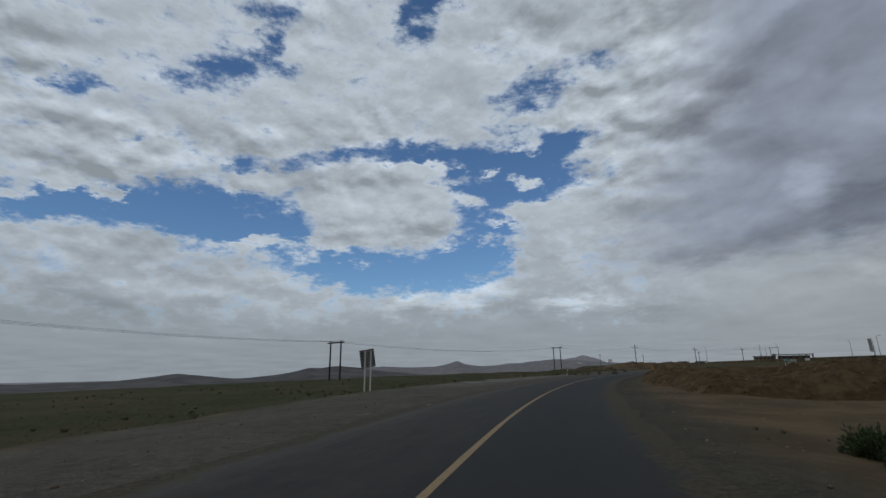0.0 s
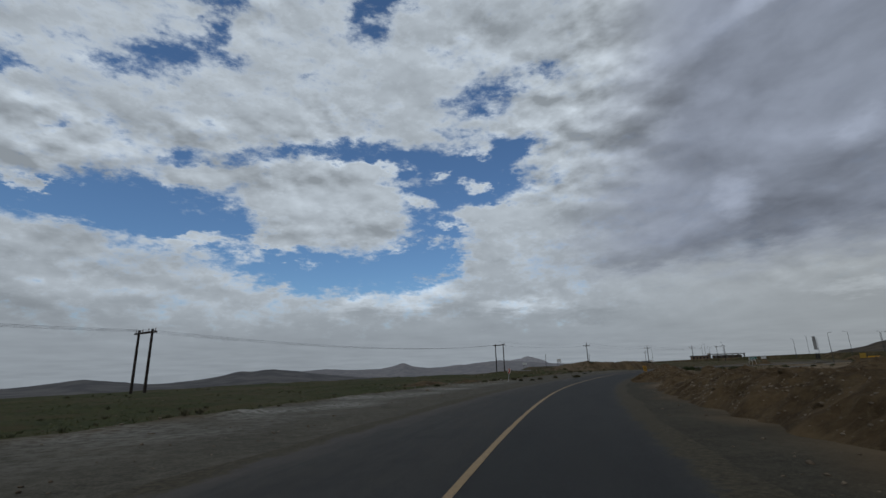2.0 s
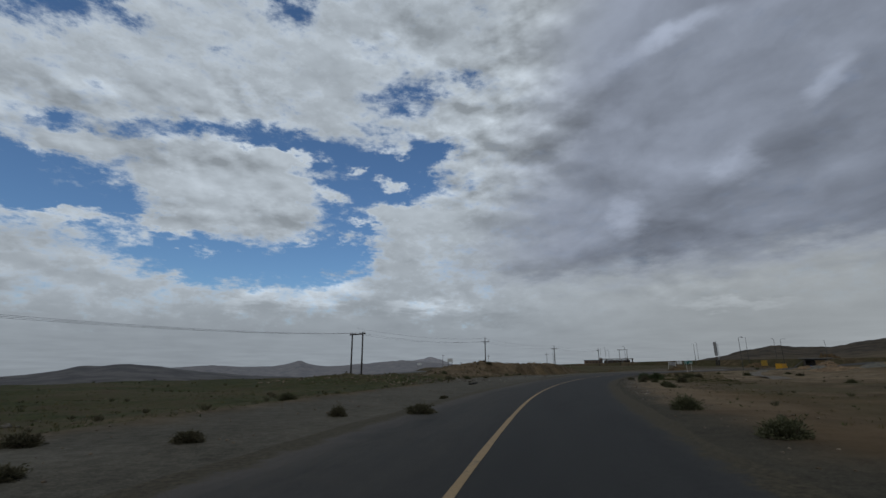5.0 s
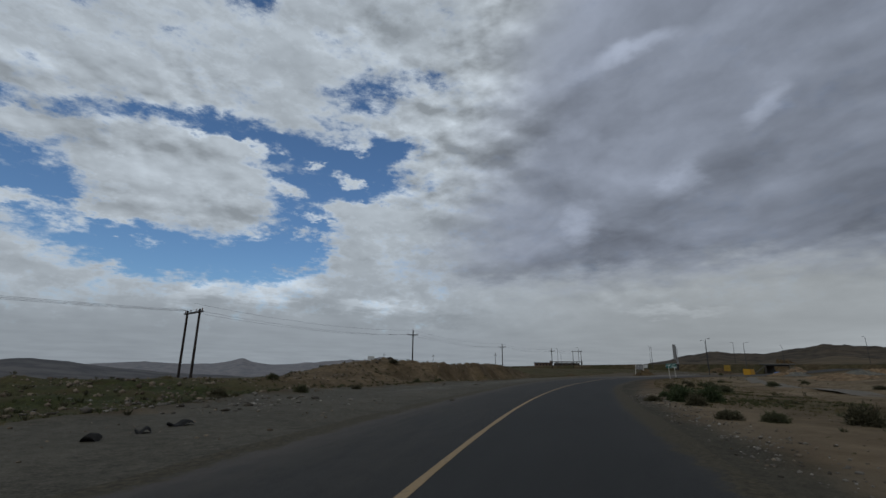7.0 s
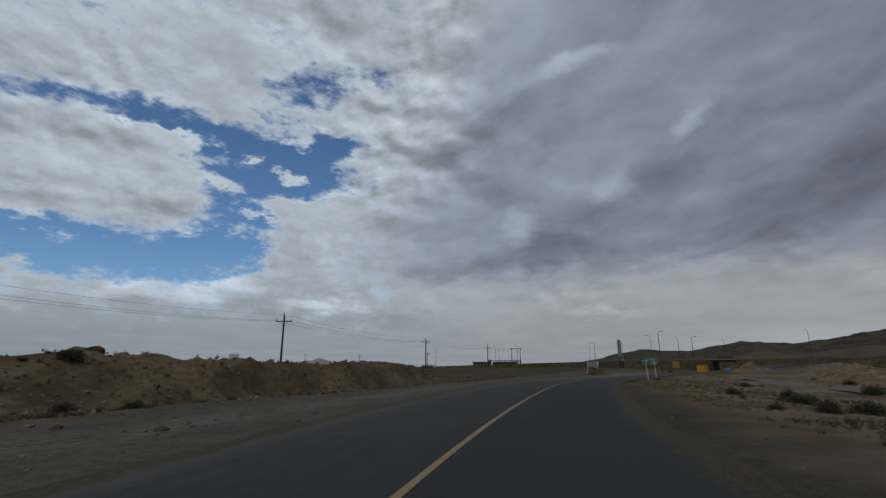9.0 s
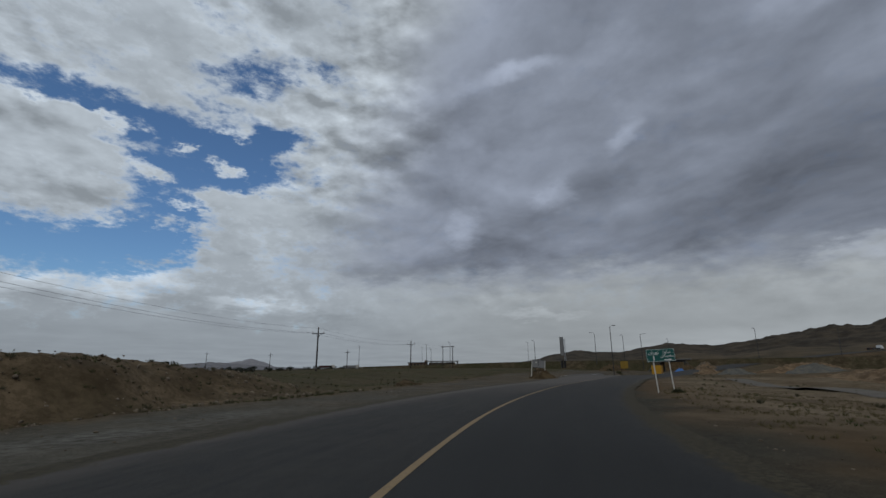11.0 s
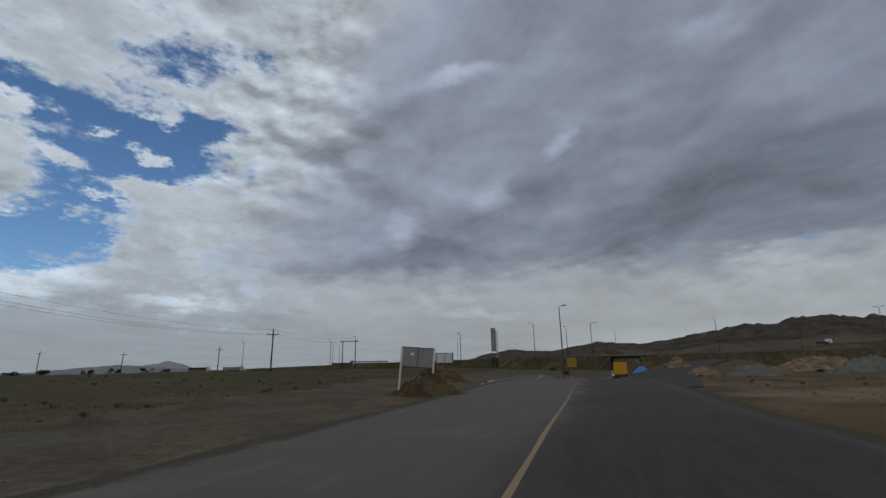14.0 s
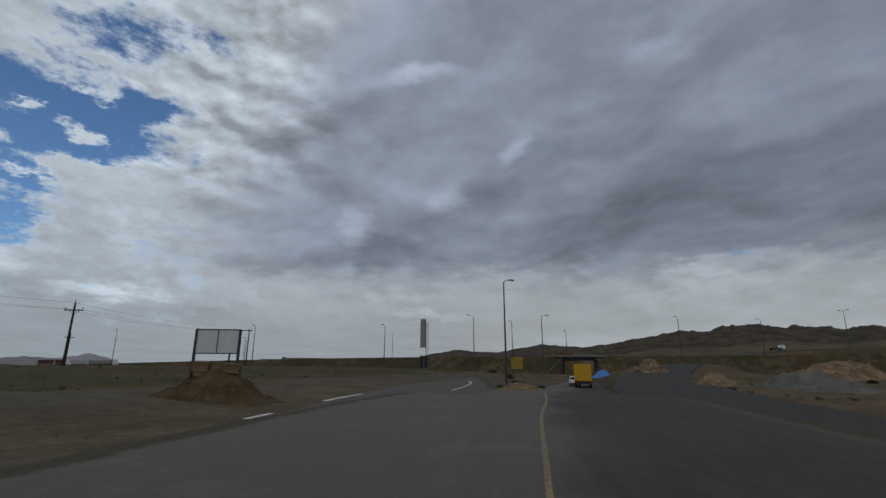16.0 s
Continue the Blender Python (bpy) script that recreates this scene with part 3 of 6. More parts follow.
CLIMB = [(150, 177.5, 0.0), (168, 183, 0.0), (185, 188.5, 0.02), (205, 194, 0.35), (235, 199, 1.3), (280, 203, 3.2), (330, 199, 5.6), (390, 186, 8.8), (470, 150, 12.5)]
CLIMB_LINE = spline(CLIMB, 2.0)


def with_climb(x, y, z):
    """The ground raised to carry the slip road."""
    z = np.array(z, float)
    hot = (x > 175) & (x < 490) & (y > 120) & (y < 235)
    p = np.stack([x[hot], y[hot]], 1)
    for i in range(0, len(p), 20000):
        d = np.linalg.norm(p[i:i + 20000, None] - CLIMB_LINE[None, :, :2], axis=2)
        j = d.argmin(1)
        k = 1 - smoothstep(d[np.arange(len(j)), j], 5.5, 16)
        h = CLIMB_LINE[j, 2] - 0.12
        idx = np.flatnonzero(hot.ravel())[i:i + 20000]
        flat = z.ravel()
        flat[idx] = flat[idx] * (1 - k) + h * k
        z = flat.reshape(z.shape)
    return z


def build_ground():
    n = 800
    u = np.linspace(-5.6, 5.6, n)
    gx, gy = np.meshgrid(75 + 32 * np.sinh(u), 110 + 32 * np.sinh(u), indexing="ij")
    z, s, off = height(gx, gy)
    co = np.stack([gx, gy, z], -1).reshape(-1, 3)
    i = np.arange(n * n).reshape(n, n)
    quads = np.stack([i[:-1, :-1], i[1:, :-1], i[1:, 1:], i[:-1, 1:]], -1).reshape(-1, 4)
    me = bpy.data.meshes.new("ground")
    me.vertices.add(len(co)), me.loops.add(quads.size), me.polygons.add(len(quads))
    me.vertices.foreach_set("co", co.ravel())
    me.loops.foreach_set("vertex_index", quads.ravel())
    me.polygons.foreach_set("loop_start", np.arange(0, quads.size, 4))
    me.update(calc_edges=True)
    me.shade_smooth()
    near = (1 - smoothstep(s, 300, 400))
    late = 1 - smoothstep(s, 212, 226)
    away = np.hypot(gx - 75, gy - 110)
    gravel = (1 - smoothstep(off - verge_left(s) + 0.7 * waves(gx, gy, 5, 21), -0.7, 0.9)) * (off > 0) * (0.65 + 0.35 * late)
    shoulder = (off <= 0) * (1 - smoothstep(-off + 1.0 * waves(gx, gy, 7, 22), 5.0, 6.8))
    green = smoothstep(off - verge_left(s), -0.2, 1.4) * (1.0 + 0.35 * waves(gx, gy, 24, 23)) * (1 - 0.38 * smoothstep(s, 175, 200) * (1 - smoothstep(away, 250, 400))) * (1 - 0.8 * smoothstep(s, 118, 135) * (1 - smoothstep(s, 180, 195)))
    green = np.where(off < 0, smoothstep(-off, 8, 14) * (0.35 + 0.6 * waves(gx, gy, 18, 24)), green)
    sand = np.where(off < 0, smoothstep(-off + waves(gx, gy, 8, 25), 4.6, 6.5) * (1 - smoothstep(-off, 26, 36)) * (1 - smoothstep(s, 62, 76)) * 0.9, 0)
    sand = sand + np.where(off < 0, smoothstep(-off + 2 * waves(gx, gy, 16, 26), 9, 13) * smoothstep(s, 120, 150) * (1 - smoothstep(-off, 40, 70)) * (0.45 + 0.4 * waves(gx, gy, 20, 27)), 0)
    pale = smoothstep(off, 6.0, 8.0) * (1 - smoothstep(off, 10.5, 12.5)) * smoothstep(s, 30, 44) * (1 - smoothstep(s, 70, 84)) * (0.45 + 0.7 * waves(gx, gy, 6, 28)) + 0.30 * smoothstep(off, 6.4, 7.4) * (1 - smoothstep(off, 8.6, 10.0)) * smoothstep(s, 120, 136) * (1 - smoothstep(s, 176, 190)) * (0.6 + 0.6 * waves(gx, gy, 5, 48))
    lane_mid = np.interp(-off, [4, 9, 14, 22, 34], [62.5, 61.5, 62.0, 66.0, 74.0])
    tracks = 0.8 * smoothstep(-off, 4.6, 7.0) * (1 - smoothstep(-off, 30, 36)) * (1 - smoothstep(np.abs(s - lane_mid) + 1.2 * waves(gx, gy, 7, 38), 1.6, 3.2))
    tracks = tracks + 0.6 * smoothstep(-off, 13, 16) * (1 - smoothstep(-off, 30, 36)) * (1 - smoothstep(np.abs(s - 70 - 1.2 * (-off - 14)) + 1.0 * waves(gx, gy, 7, 39), 1.0, 2.4))
    tracks = tracks + smoothstep(-off + 1.2 * waves(gx, gy, 9, 44), 6.8, 9.5) * (1 - smoothstep(-off, 30, 42)) * smoothstep(s, 134, 150) * (1 - smoothstep(s, 230, 262)) * np.clip(0.50 + 0.45 * waves(gx, gy, 12, 45), 0, 0.8)
    tracks = tracks + 0.5 * smoothstep(-off + 0.6 * waves(gx, gy, 5, 49), 4.9, 6.0) * (1 - smoothstep(-off + 1.2 * waves(gx, gy, 6, 50), 7.5, 10.5)) * smoothstep(s, 88, 98) * (1 - smoothstep(s, 138, 150))
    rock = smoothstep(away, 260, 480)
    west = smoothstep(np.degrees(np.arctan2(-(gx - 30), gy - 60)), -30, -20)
    # Masks of the painted haze, stronger with distance to the west.
    hazy = smoothstep(away, 330, 560) * west
    hazier = (0.50 * smoothstep(away, 950, 1700) + 0.40 * smoothstep(away, 2900, 3600)) * west
    cut = smoothstep(s - 0.8 * (off - 18), 126, 142) * (1 - smoothstep(s, 190, 204)) * smoothstep(off + waves(gx, gy, 5, 29), 13.5, 16) * (1 - smoothstep(off, 26, 40)) * 0.9
    cut = cut + smoothstep(-off + 2 * waves(gx, gy, 11, 19), 9, 13) * (1 - smoothstep(-off, 34, 46)) * smoothstep(s, 128, 142) * (1 - smoothstep(s, 300, 340)) * (0.55 + 0.6 * waves(gx, gy, 13, 20))
    cut = cut + 0.62 * smoothstep(s, 165, 200) * (1 - smoothstep(s, 262, 290)) * (off > 0) * (1 - smoothstep(off, 12, 16)) * (0.6 + 0.6 * waves(gx, gy, 9, 37))
    cut = cut + 0.6 * smoothstep(off - verge_left(s), -0.4, 0.6) * (1 - smoothstep(off - verge_left(s) + 1.4 * waves(gx, gy, 6, 46), 2.0, 5.0)) * (smoothstep(s, 178, 190) * (1 - smoothstep(s, 226, 240)) + smoothstep(s, 64, 72) * (1 - smoothstep(s, 96, 108))) * np.clip(0.7 + 0.6 * waves(gx, gy, 7, 47), 0, 1)
    for name, v in (("gravel", gravel * near), ("green", green), ("sand", sand * near), ("pale", pale), ("rock", rock * (1 - west)), ("cut", cut), ("peak", smoothstep(np.hypot(gx - 142, gy - 179) + 60 * waves(gx, gy, 90, 30), 420, 640)), ("hazy", hazy), ("hazier", hazier), ("tracks", tracks), ("shoulder", shoulder * near)):
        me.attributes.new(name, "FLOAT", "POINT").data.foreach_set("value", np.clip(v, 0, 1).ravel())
    me.materials.append(GROUND)
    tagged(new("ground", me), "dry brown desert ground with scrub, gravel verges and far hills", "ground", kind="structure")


build_ground()


def ground_z(x, y):
    z, _, _ = height(np.array([float(x)]), np.array([float(y)]))
    return float(z[0])


def ribbon(name, rows, mat, label, category, worn=None, kind="structure", cols=1, rim=False):
    """A strip through rows of (left xyz, right xyz)."""
    rows = np.array(rows, float)
    u = np.linspace(0, 1, cols + 1)
    co = rows[:, 0, None] * (1 - u)[None, :, None] + rows[:, 1, None] * u[None, :, None]
    n, k = len(rows), cols + 1
    i = np.arange(n * k).reshape(n, k)
    quads = np.stack([i[:-1, 1:], i[1:, 1:], i[1:, :-1], i[:-1, :-1]], -1).reshape(-1, 4)
    me = bpy.data.meshes.new(name)
    me.from_pydata(co.reshape(-1, 3).tolist(), [], quads.tolist())
    if worn is not None:
        w = worn(co[..., 0], co[..., 1])
        me.attributes.new("worn", "FLOAT", "POINT").data.foreach_set("value", np.clip(w, 0, 1).ravel())
        ss, off = stations(co[..., 0], co[..., 1])
        edge = np.minimum(np.abs(edge_left(ss) - off), np.abs(edge_right(ss) + off))
        for key, v in (("station", ss), ("offset", off), ("rim", (1 - smoothstep(edge, 0.0, 1.5)) if rim else 0 * ss)):
            me.attributes.new(key, "FLOAT", "POINT").data.foreach_set("value", v.ravel())
    me.materials.append(mat)
    me.update()
    return tagged(new(name, me), label, category, kind=kind)


def main_road():
    s = np.arange(-78, 352, 1.5)
    wob = 0.16 * waves(s, 0 * s, 9, 31) + 0.10 * waves(s, 0 * s, 2.5, 32)
    dip = -1.22 * smoothstep(s, 262, 300)
    l = np.stack([*along(s, edge_left(s) + wob).T, 0.012 + dip], 1)
    r = np.stack([*along(s, -edge_right(s) + wob[::-1]).T, 0.012 + dip], 1)

    def worn(x, y):
        ss, off = stations(x, y)
        rim = np.maximum(smoothstep(off, edge_left(ss) - 2.6, edge_left(ss)), smoothstep(-off, edge_right(ss) - 1.2, edge_right(ss)))
        return rim * 0.45 + 0.30 * smoothstep(off, -0.6, 1.0) + 0.46 * smoothstep(ss, 160, 220) + smoothstep(ss, 205, 240) * (0.08 + 0.92 * smoothstep(off + 0.8 * waves(x, y, 7, 36), -1.5, 2.2))
    ribbon("road", np.stack([l, r], 1), ASPHALT, "dark grey asphalt road with a worn, dusty edge", "road", worn, cols=28, rim=True)
    s = np.arange(-78, 222, 2.0)
    line = spline([*map(tuple, along(s, 0 * s)), (137.3, 175.8), (144.1, 179.4), (150.2, 182.5), (156.0, 185.4), (162.2, 188.2), (168.5, 191.3)], 1.0)
    way = np.gradient(line, axis=0)
    way /= np.linalg.norm(way, axis=1)[:, None]
    side = np.stack([-way[:, 1], way[:, 0]], 1)
    wide = (0.066 - 0.02 * smoothstep(np.arange(len(line)), 270, 310) + 0.010 * waves(np.arange(len(line)), 0.0, 5, 33))[:, None]
    l = np.concatenate([line + wide * side, 0 * wide + 0.018], 1)
    r = np.concatenate([line - wide * side, 0 * wide + 0.018], 1)
    ribbon("road_line", np.stack([l, r], 1), YELLOW_LINE, "worn yellow painted line along the road's middle", "road marking", lambda x, y: 0.12 + 0.36 * smoothstep(stations(x, y)[0], 205, 245))


main_road()


# ---- side roads, apron ----
TRACK = plain("track_concrete", (0.125, 0.114, 0.098), 0.95, vary=0.5, scale=0.7)
DARK_CONCRETE = plain("dark_concrete", (0.060, 0.056, 0.050), 0.9, vary=0.6, scale=0.6)


def lane(name, points, widths, z, label, worn=0.5, mat=ASPHALT, drape=False):
    line = spline([(*p, h) for p, h in zip(points, z)], 2.0)
    d = np.gradient(line[:, :2], axis=0)
    d /= np.linalg.norm(d, axis=1)[:, None]
    n = np.stack([-d[:, 1], d[:, 0], 0 * d[:, 0]], 1)
    w = np.interp(np.linspace(0, 1, len(line)), np.linspace(0, 1, len(widths)), widths)[:, None]
    wob = (0.15 * waves(line[:, 0], line[:, 1], 6, 41))[:, None]
    rows = np.stack([line + n * (w + wob), line - n * (w - wob)], 1)
    if drape:
        rows[..., 2] = height(rows[..., 0], rows[..., 1])[0].max(1, keepdims=True) + 0.02
    return ribbon(name, rows, mat, label, "road", lambda x, y: 0 * x + worn, cols=8)


# the branch that swings left towards the tall board, and the one that climbs right to the highway
lane("road_branch", [(150, 187), (164, 196.5), (177, 205), (192, 215.5), (204, 226), (210, 240), (206, 262), (196, 290)], [3.4, 3.6, 3.4, 3.2, 3.0, 3.0, 3.0], [0.006, 0.006, 0.02, 0.05, 0.3, 0.8, 1.4, 1.6], "worn grey asphalt branch road with a dusty surface", 0.75)
lane("road_climb", [p[:2] for p in CLIMB], [3.6, 4.0, 4.2, 4.0, 3.8, 3.6, 3.4], [p[2] + 0.02 - 0.012 * (k < 2) for k, p in enumerate(CLIMB)], "dark asphalt slip road that climbs to the highway", 0.4)
lane("track", [(86, 113), (100, 129), (128, 151), (147, 163.5)], [1.2, 1.2, 1.1, 1.0], [0.0, -0.12, -0.15, 0.0], "pale concrete track across the sandy ground", 1.0, TRACK, True)


FADED = plain("faded_line", (0.15, 0.142, 0.128), 0.9, vary=0.6, scale=3.0)


def edge_marks():
    """White edge line of the branch and pale patches at the apron's rim."""
    for pts, w, mat in (([(166.9, 196.9), (172, 199.6), (180, 204.4), (186, 209)], 0.07, WHITE_LINE), ([(155.7, 195.3), (158.4, 197.0), (161.1, 198.5)], 0.13, WHITE_LINE), ([(149.9, 191.3), (151.3, 192.2)], 0.10, WHITE_LINE), ([(-0.72, 18.8), (-0.29, 20.3)], 0.04, FADED), ([(-2.72, 15.1), (-2.3, 16.1)], 0.03, FADED), ([(24.2, 72.6), (25.6, 74.9)], 0.05, FADED)):
        line = spline([(x, y, 0.03) for x, y in pts], 0.8)
        d = np.gradient(line, axis=0)
        d /= np.linalg.norm(d, axis=1)[:, None]
        n = np.stack([-d[:, 1], d[:, 0], 0 * d[:, 0]], 1) * w
        ribbon("road_marking", np.stack([line + n, line - n], 1), mat, "faded white painted edge line", "road marking")


edge_marks()


def scrubby_build(node, calc, ramp, mixed, grain, where):
    big, mid, fine = grain(where, 0.09, 5.0, 0.6), grain(where, 0.5, 6.0, 0.7), grain(where, 3.0, 6.0, 0.75)
    soil = mixed(ramp(mid, 0.35, 0.66), (0.046, 0.034, 0.020, 1), (0.098, 0.074, 0.045, 1))
    soil = mixed(ramp(calc("ADD", calc("MULTIPLY", big, 0.5), calc("MULTIPLY", fine, 0.5)), 0.44, 0.58, 0.0, 0.8), soil, (0.030, 0.032, 0.014, 1))
    return soil, calc("ADD", fine, mid), 0.25


SCRUBBY = material("scrubby_earth", scrubby_build, 0.95)


def embankment():
    """The highway's bank on both sides of the bridge, with its deck road on top."""
    for a, b, tag in ((4.6, 300, "north"), (-220, -4.6, "south")):
        u = np.linspace(a, b, 90)
        top = np.where(u > 0, 4.35 - 2.9 * smoothstep(u, 25, 260), 4.35 + 4.0 * smoothstep(-u, 30, 200))
        c = BRIDGE + u[:, None] * BRIDGE_WAY
        rows = []
        for w, k in ((-20, -1.0), (-13.5, -0.1), (-8.5, 0.96), (-7.4, 1.0), (7.4, 1.0), (8.5, 0.96), (20, -1.0)):
            p = c + w * BRIDGE_ROAD
            h = top * max(k, 0) + (-1.6 if k == -1 else 0.25 * (k == -0.1)) + 0.25 * waves(p[:, 0], p[:, 1], 7, 51) * (abs(w) > 8 and abs(w) < 20)
            rows.append(np.stack([p[:, 0], p[:, 1], h], 1))
        co = np.stack(rows, 1)
        n, k = co.shape[:2]
        i = np.arange(n * k).reshape(n, k)
        quads = np.stack([i[:-1, :-1], i[:-1, 1:], i[1:, 1:], i[1:, :-1]], -1).reshape(-1, 4).tolist()
        end = i[0] if a > 0 else i[-1]
        me = bpy.data.meshes.new("embankment")
        me.from_pydata(co.reshape(-1, 3).tolist(), [], quads + [end.tolist()])
        me.materials.append(SCRUBBY)
        me.update()
        tagged(new("embankment", me), "brown earth bank that carries the highway", "embankment", kind="structure")
        w = np.stack([c - 6.8 * BRIDGE_ROAD, c + 6.8 * BRIDGE_ROAD], 1)
        ribbon("highway", np.concatenate([w, np.stack([top, top], 1)[..., None] + 0.03], 2), ASPHALT, "asphalt highway on its bank", "road", lambda x, y: 0 * x + 0.4, cols=4)


embankment()


def local(p, way, z=0.0):
    """A pose at p whose +x looks along way."""
    return pose(p[0], p[1], z, 0, 0, math.degrees(math.atan2(way[1], way[0])))


def underpass():
    m = local(BRIDGE, BRIDGE_ROAD, -1.22)
    ob = thing("underpass", m, "concrete highway underpass with slab deck and wing walls", "underpass")
    # The black colour of deck and abutments stands in for shade in the mouth.
    part("deck", boxed((-8.6, 8.6, -6.2, 6.2, 4.75, 5.6), bevel=0.05), BLACK, ob, "slab deck painted black for the shade of the mouth")
    part("abutment", boxed((-8.4, 8.4, 4.0, 4.9, -0.4, 4.76)), BLACK, ob, "abutment painted black for the shade of the mouth")
    part("abutment", boxed((-8.4, 8.4, -4.9, -4.0, -0.4, 4.76)), BLACK, ob, "abutment painted black for the shade of the mouth")
    part("kerb", boxed((-8.9, -8.5, -6.6, 6.6, 5.4, 5.8), bevel=0.03), CONCRETE, ob)
    part("kerb", boxed((8.5, 8.9, -6.6, 6.6, 5.4, 5.8), bevel=0.03), CONCRETE, ob)
    for side in (1, -1):
        bm = bmesh.new()
        pts = [(-8.4, 4.0, -0.4), (-8.4, 4.0, 5.3), (-15.5, 8.2, 0.6), (-15.5, 8.2, -0.4)]
        vs = [bm.verts.new((x, side * (y + d), z)) for d in (0, 0.4) for x, y, z in pts]
        for f in ((0, 1, 2, 3), (7, 6, 5, 4), (0, 4, 5, 1), (1, 5, 6, 2), (2, 6, 7, 3), (3, 7, 4, 0)):
            bm.faces.new([vs[j] for j in f])
        bmesh.ops.recalc_face_normals(bm, faces=bm.faces)
        part("wing_wall", bm, DARK_CONCRETE, ob)


underpass()


# ---- poles and wires ----
INSULATOR = plain("insulator", (0.16, 0.10, 0.075), 0.35, vary=0.2)
LAMP_HEAD = plain("lamp_head", (0.11, 0.115, 0.12), 0.5, 0.4, vary=0.2)


def insulators(parent, spots, z):
    for x, y in spots:
        part("insulator", bars(((x, y, z), (x, y, z + 0.12), 0.03), ((x, y, z + 0.12), (x, y, z + 0.3), 0.07, 0.05), sides=6), INSULATOR, parent)


def h_pole(a, b, foot, top):
    """A double pole with one cross arm."""
    a, b = Vector(a), Vector(b)
    mid, gap = (a + b) / 2, (b - a).length / 2
    ob = thing("double_power_pole", local(mid, b - a, foot), "dark wooden double power pole with one cross arm", "power pole", "power poles")
    h = top - foot
    for x in (-gap, gap):
        part("pole", bars(((x, 0, -0.6), (x, 0, h), 0.16, 0.12), sides=10), POLE, ob)
    part("cross_arm", boxed((-gap - 0.8, gap + 0.8, -0.09, 0.09, h - 0.45, h - 0.25)), POLE, ob)
    insulators(ob, [(x, 0) for x in (-gap - 0.6, -gap * 0.45, gap * 0.45, gap + 0.6)], h - 0.25)
    return ob


def cross_pole(p, foot, top, turn, lean=0.0, arm=1.15):
    ob = thing("power_pole", pose(p[0], p[1], foot, 0, lean, turn), "dark wooden power pole with a cross arm", "power pole", "power poles")
    h = top - foot
    part("pole", bars(((0, 0, -1.5), (0, 0, h), 0.17, 0.11), sides=10), POLE, ob)
    part("cross_arm", boxed((-arm, arm, -0.06, 0.06, h - 1.05, h - 0.92)), DARK_STEEL, ob)
    part("brace", bars(((-arm * 0.6, 0.05, h - 0.98), (0, 0.1, h - 1.6), 0.025), ((arm * 0.6, 0.05, h - 0.98), (0, 0.1, h - 1.6), 0.025), sides=5), DARK_STEEL, ob)
    insulators(ob, [(-arm * 0.9, 0), (arm * 0.9, 0)], h - 0.92)
    insulators(ob, [(0, 0)], h)
    return ob


h_pole((-20.2, 83.4), (-18.0, 81.7), -0.25, 6.5)
h_pole((36.6, 157.2), (38.1, 154.2), -1.5, 7.75)
h_pole((201.5, 290.5), (204.2, 287.5), 1.3, 10.6)
cross_pole((76.0, 187.0), 0.8, 9.1, -25)
cross_pole((118.0, 221.2), 1.6, 8.9, -38)
cross_pole((160.3, 253.0), 1.1, 9.5, -45)
cross_pole((179.4, 331.9), 1.0, 9.9, -38)
cross_pole((162.7, 385.7), 1.0, 10.0, -20)
cross_pole((141.0, 426.9), 1.2, 11.5, -20)


def wire(a, b, sag, r=0.013):
    """One hanging wire from a to b."""
    a, b = np.array(a, float), np.array(b, float)
    u = np.linspace(0, 1, 25)[:, None]
    line = a * (1 - u) + b * u
    line[:, 2] -= sag * 4 * (u * (1 - u))[:, 0]
    side = np.cross((b - a) / np.linalg.norm(b - a), (0, 0, 1))
    ring = [line + r * (math.cos(t) * side + math.sin(t) * np.array((0, 0, 1))) for t in (0.5, 2.6, 4.7)]
    co = np.stack(ring, 1).reshape(-1, 3)
    n = len(line)
    faces = [(3 * i + k, 3 * i + (k + 1) % 3, 3 * i + 3 + (k + 1) % 3, 3 * i + 3 + k) for i in range(n - 1) for k in range(3)]
    me = bpy.data.meshes.new("power_line")
    me.from_pydata(co.tolist(), [], faces)
    me.materials.append(DARK_STEEL)
    tagged(new("power_line", me), "thin dark overhead wire between power poles", "power line", "power lines")


def wires(a, b, sag, spread=1.2):
    a, b = np.array(a, float), np.array(b, float)
    side = np.cross(b - a, (0, 0, 1))
    side /= np.linalg.norm(side)
    for k in (-1, 0, 1):
        lift = 0.9 if k == 0 and spread < 1.1 else 0.0
        wire(a + k * spread * side + (0, 0, lift), b + k * spread * side + (0, 0, lift), sag)


TOPS = [(-62, 6, 9.3), (-19.1, 82.5, 6.35), (37.3, 155.7, 7.6), (76, 187, 8.2), (118, 221.2, 8.0), (160.3, 253, 8.6), (203, 289, 10.3)]
for k in range(len(TOPS) - 1):
    wires(TOPS[k], TOPS[k + 1], 1.5 if k < 2 else 0.9, 1.3 if k < 2 else 1.0)


def street_lamp(p, foot, top, turn, arms=1, reach=1.5, lean=0.0):
    ob = thing("street_lamp", pose(p[0], p[1], foot, lean, 0, turn), "tall grey steel street lamp beside the highway", "street lamp", "highway lamps")
    h = top - foot
    part("pole", bars(((0, 0, -1.0), (0, 0, h - 0.3), 0.13, 0.07), sides=8), DARK_STEEL, ob)
    for k in range(arms):
        d = 1 if k == 0 else -1
        arm = part("arm", bars(((0, 0, h - 0.35), (0.25 * d, 0, h - 0.08), 0.05), ((0.25 * d, 0, h - 0.08), (reach * d, 0, h + 0.1), 0.045), sides=6), DARK_STEEL, ob)
        part("lamp_head", boxed((min(reach * d, (reach + 0.75) * d), max(reach * d, (reach + 0.75) * d), -0.15, 0.15, h + 0.03, h + 0.2), bevel=0.04), LAMP_HEAD, arm)
    return ob


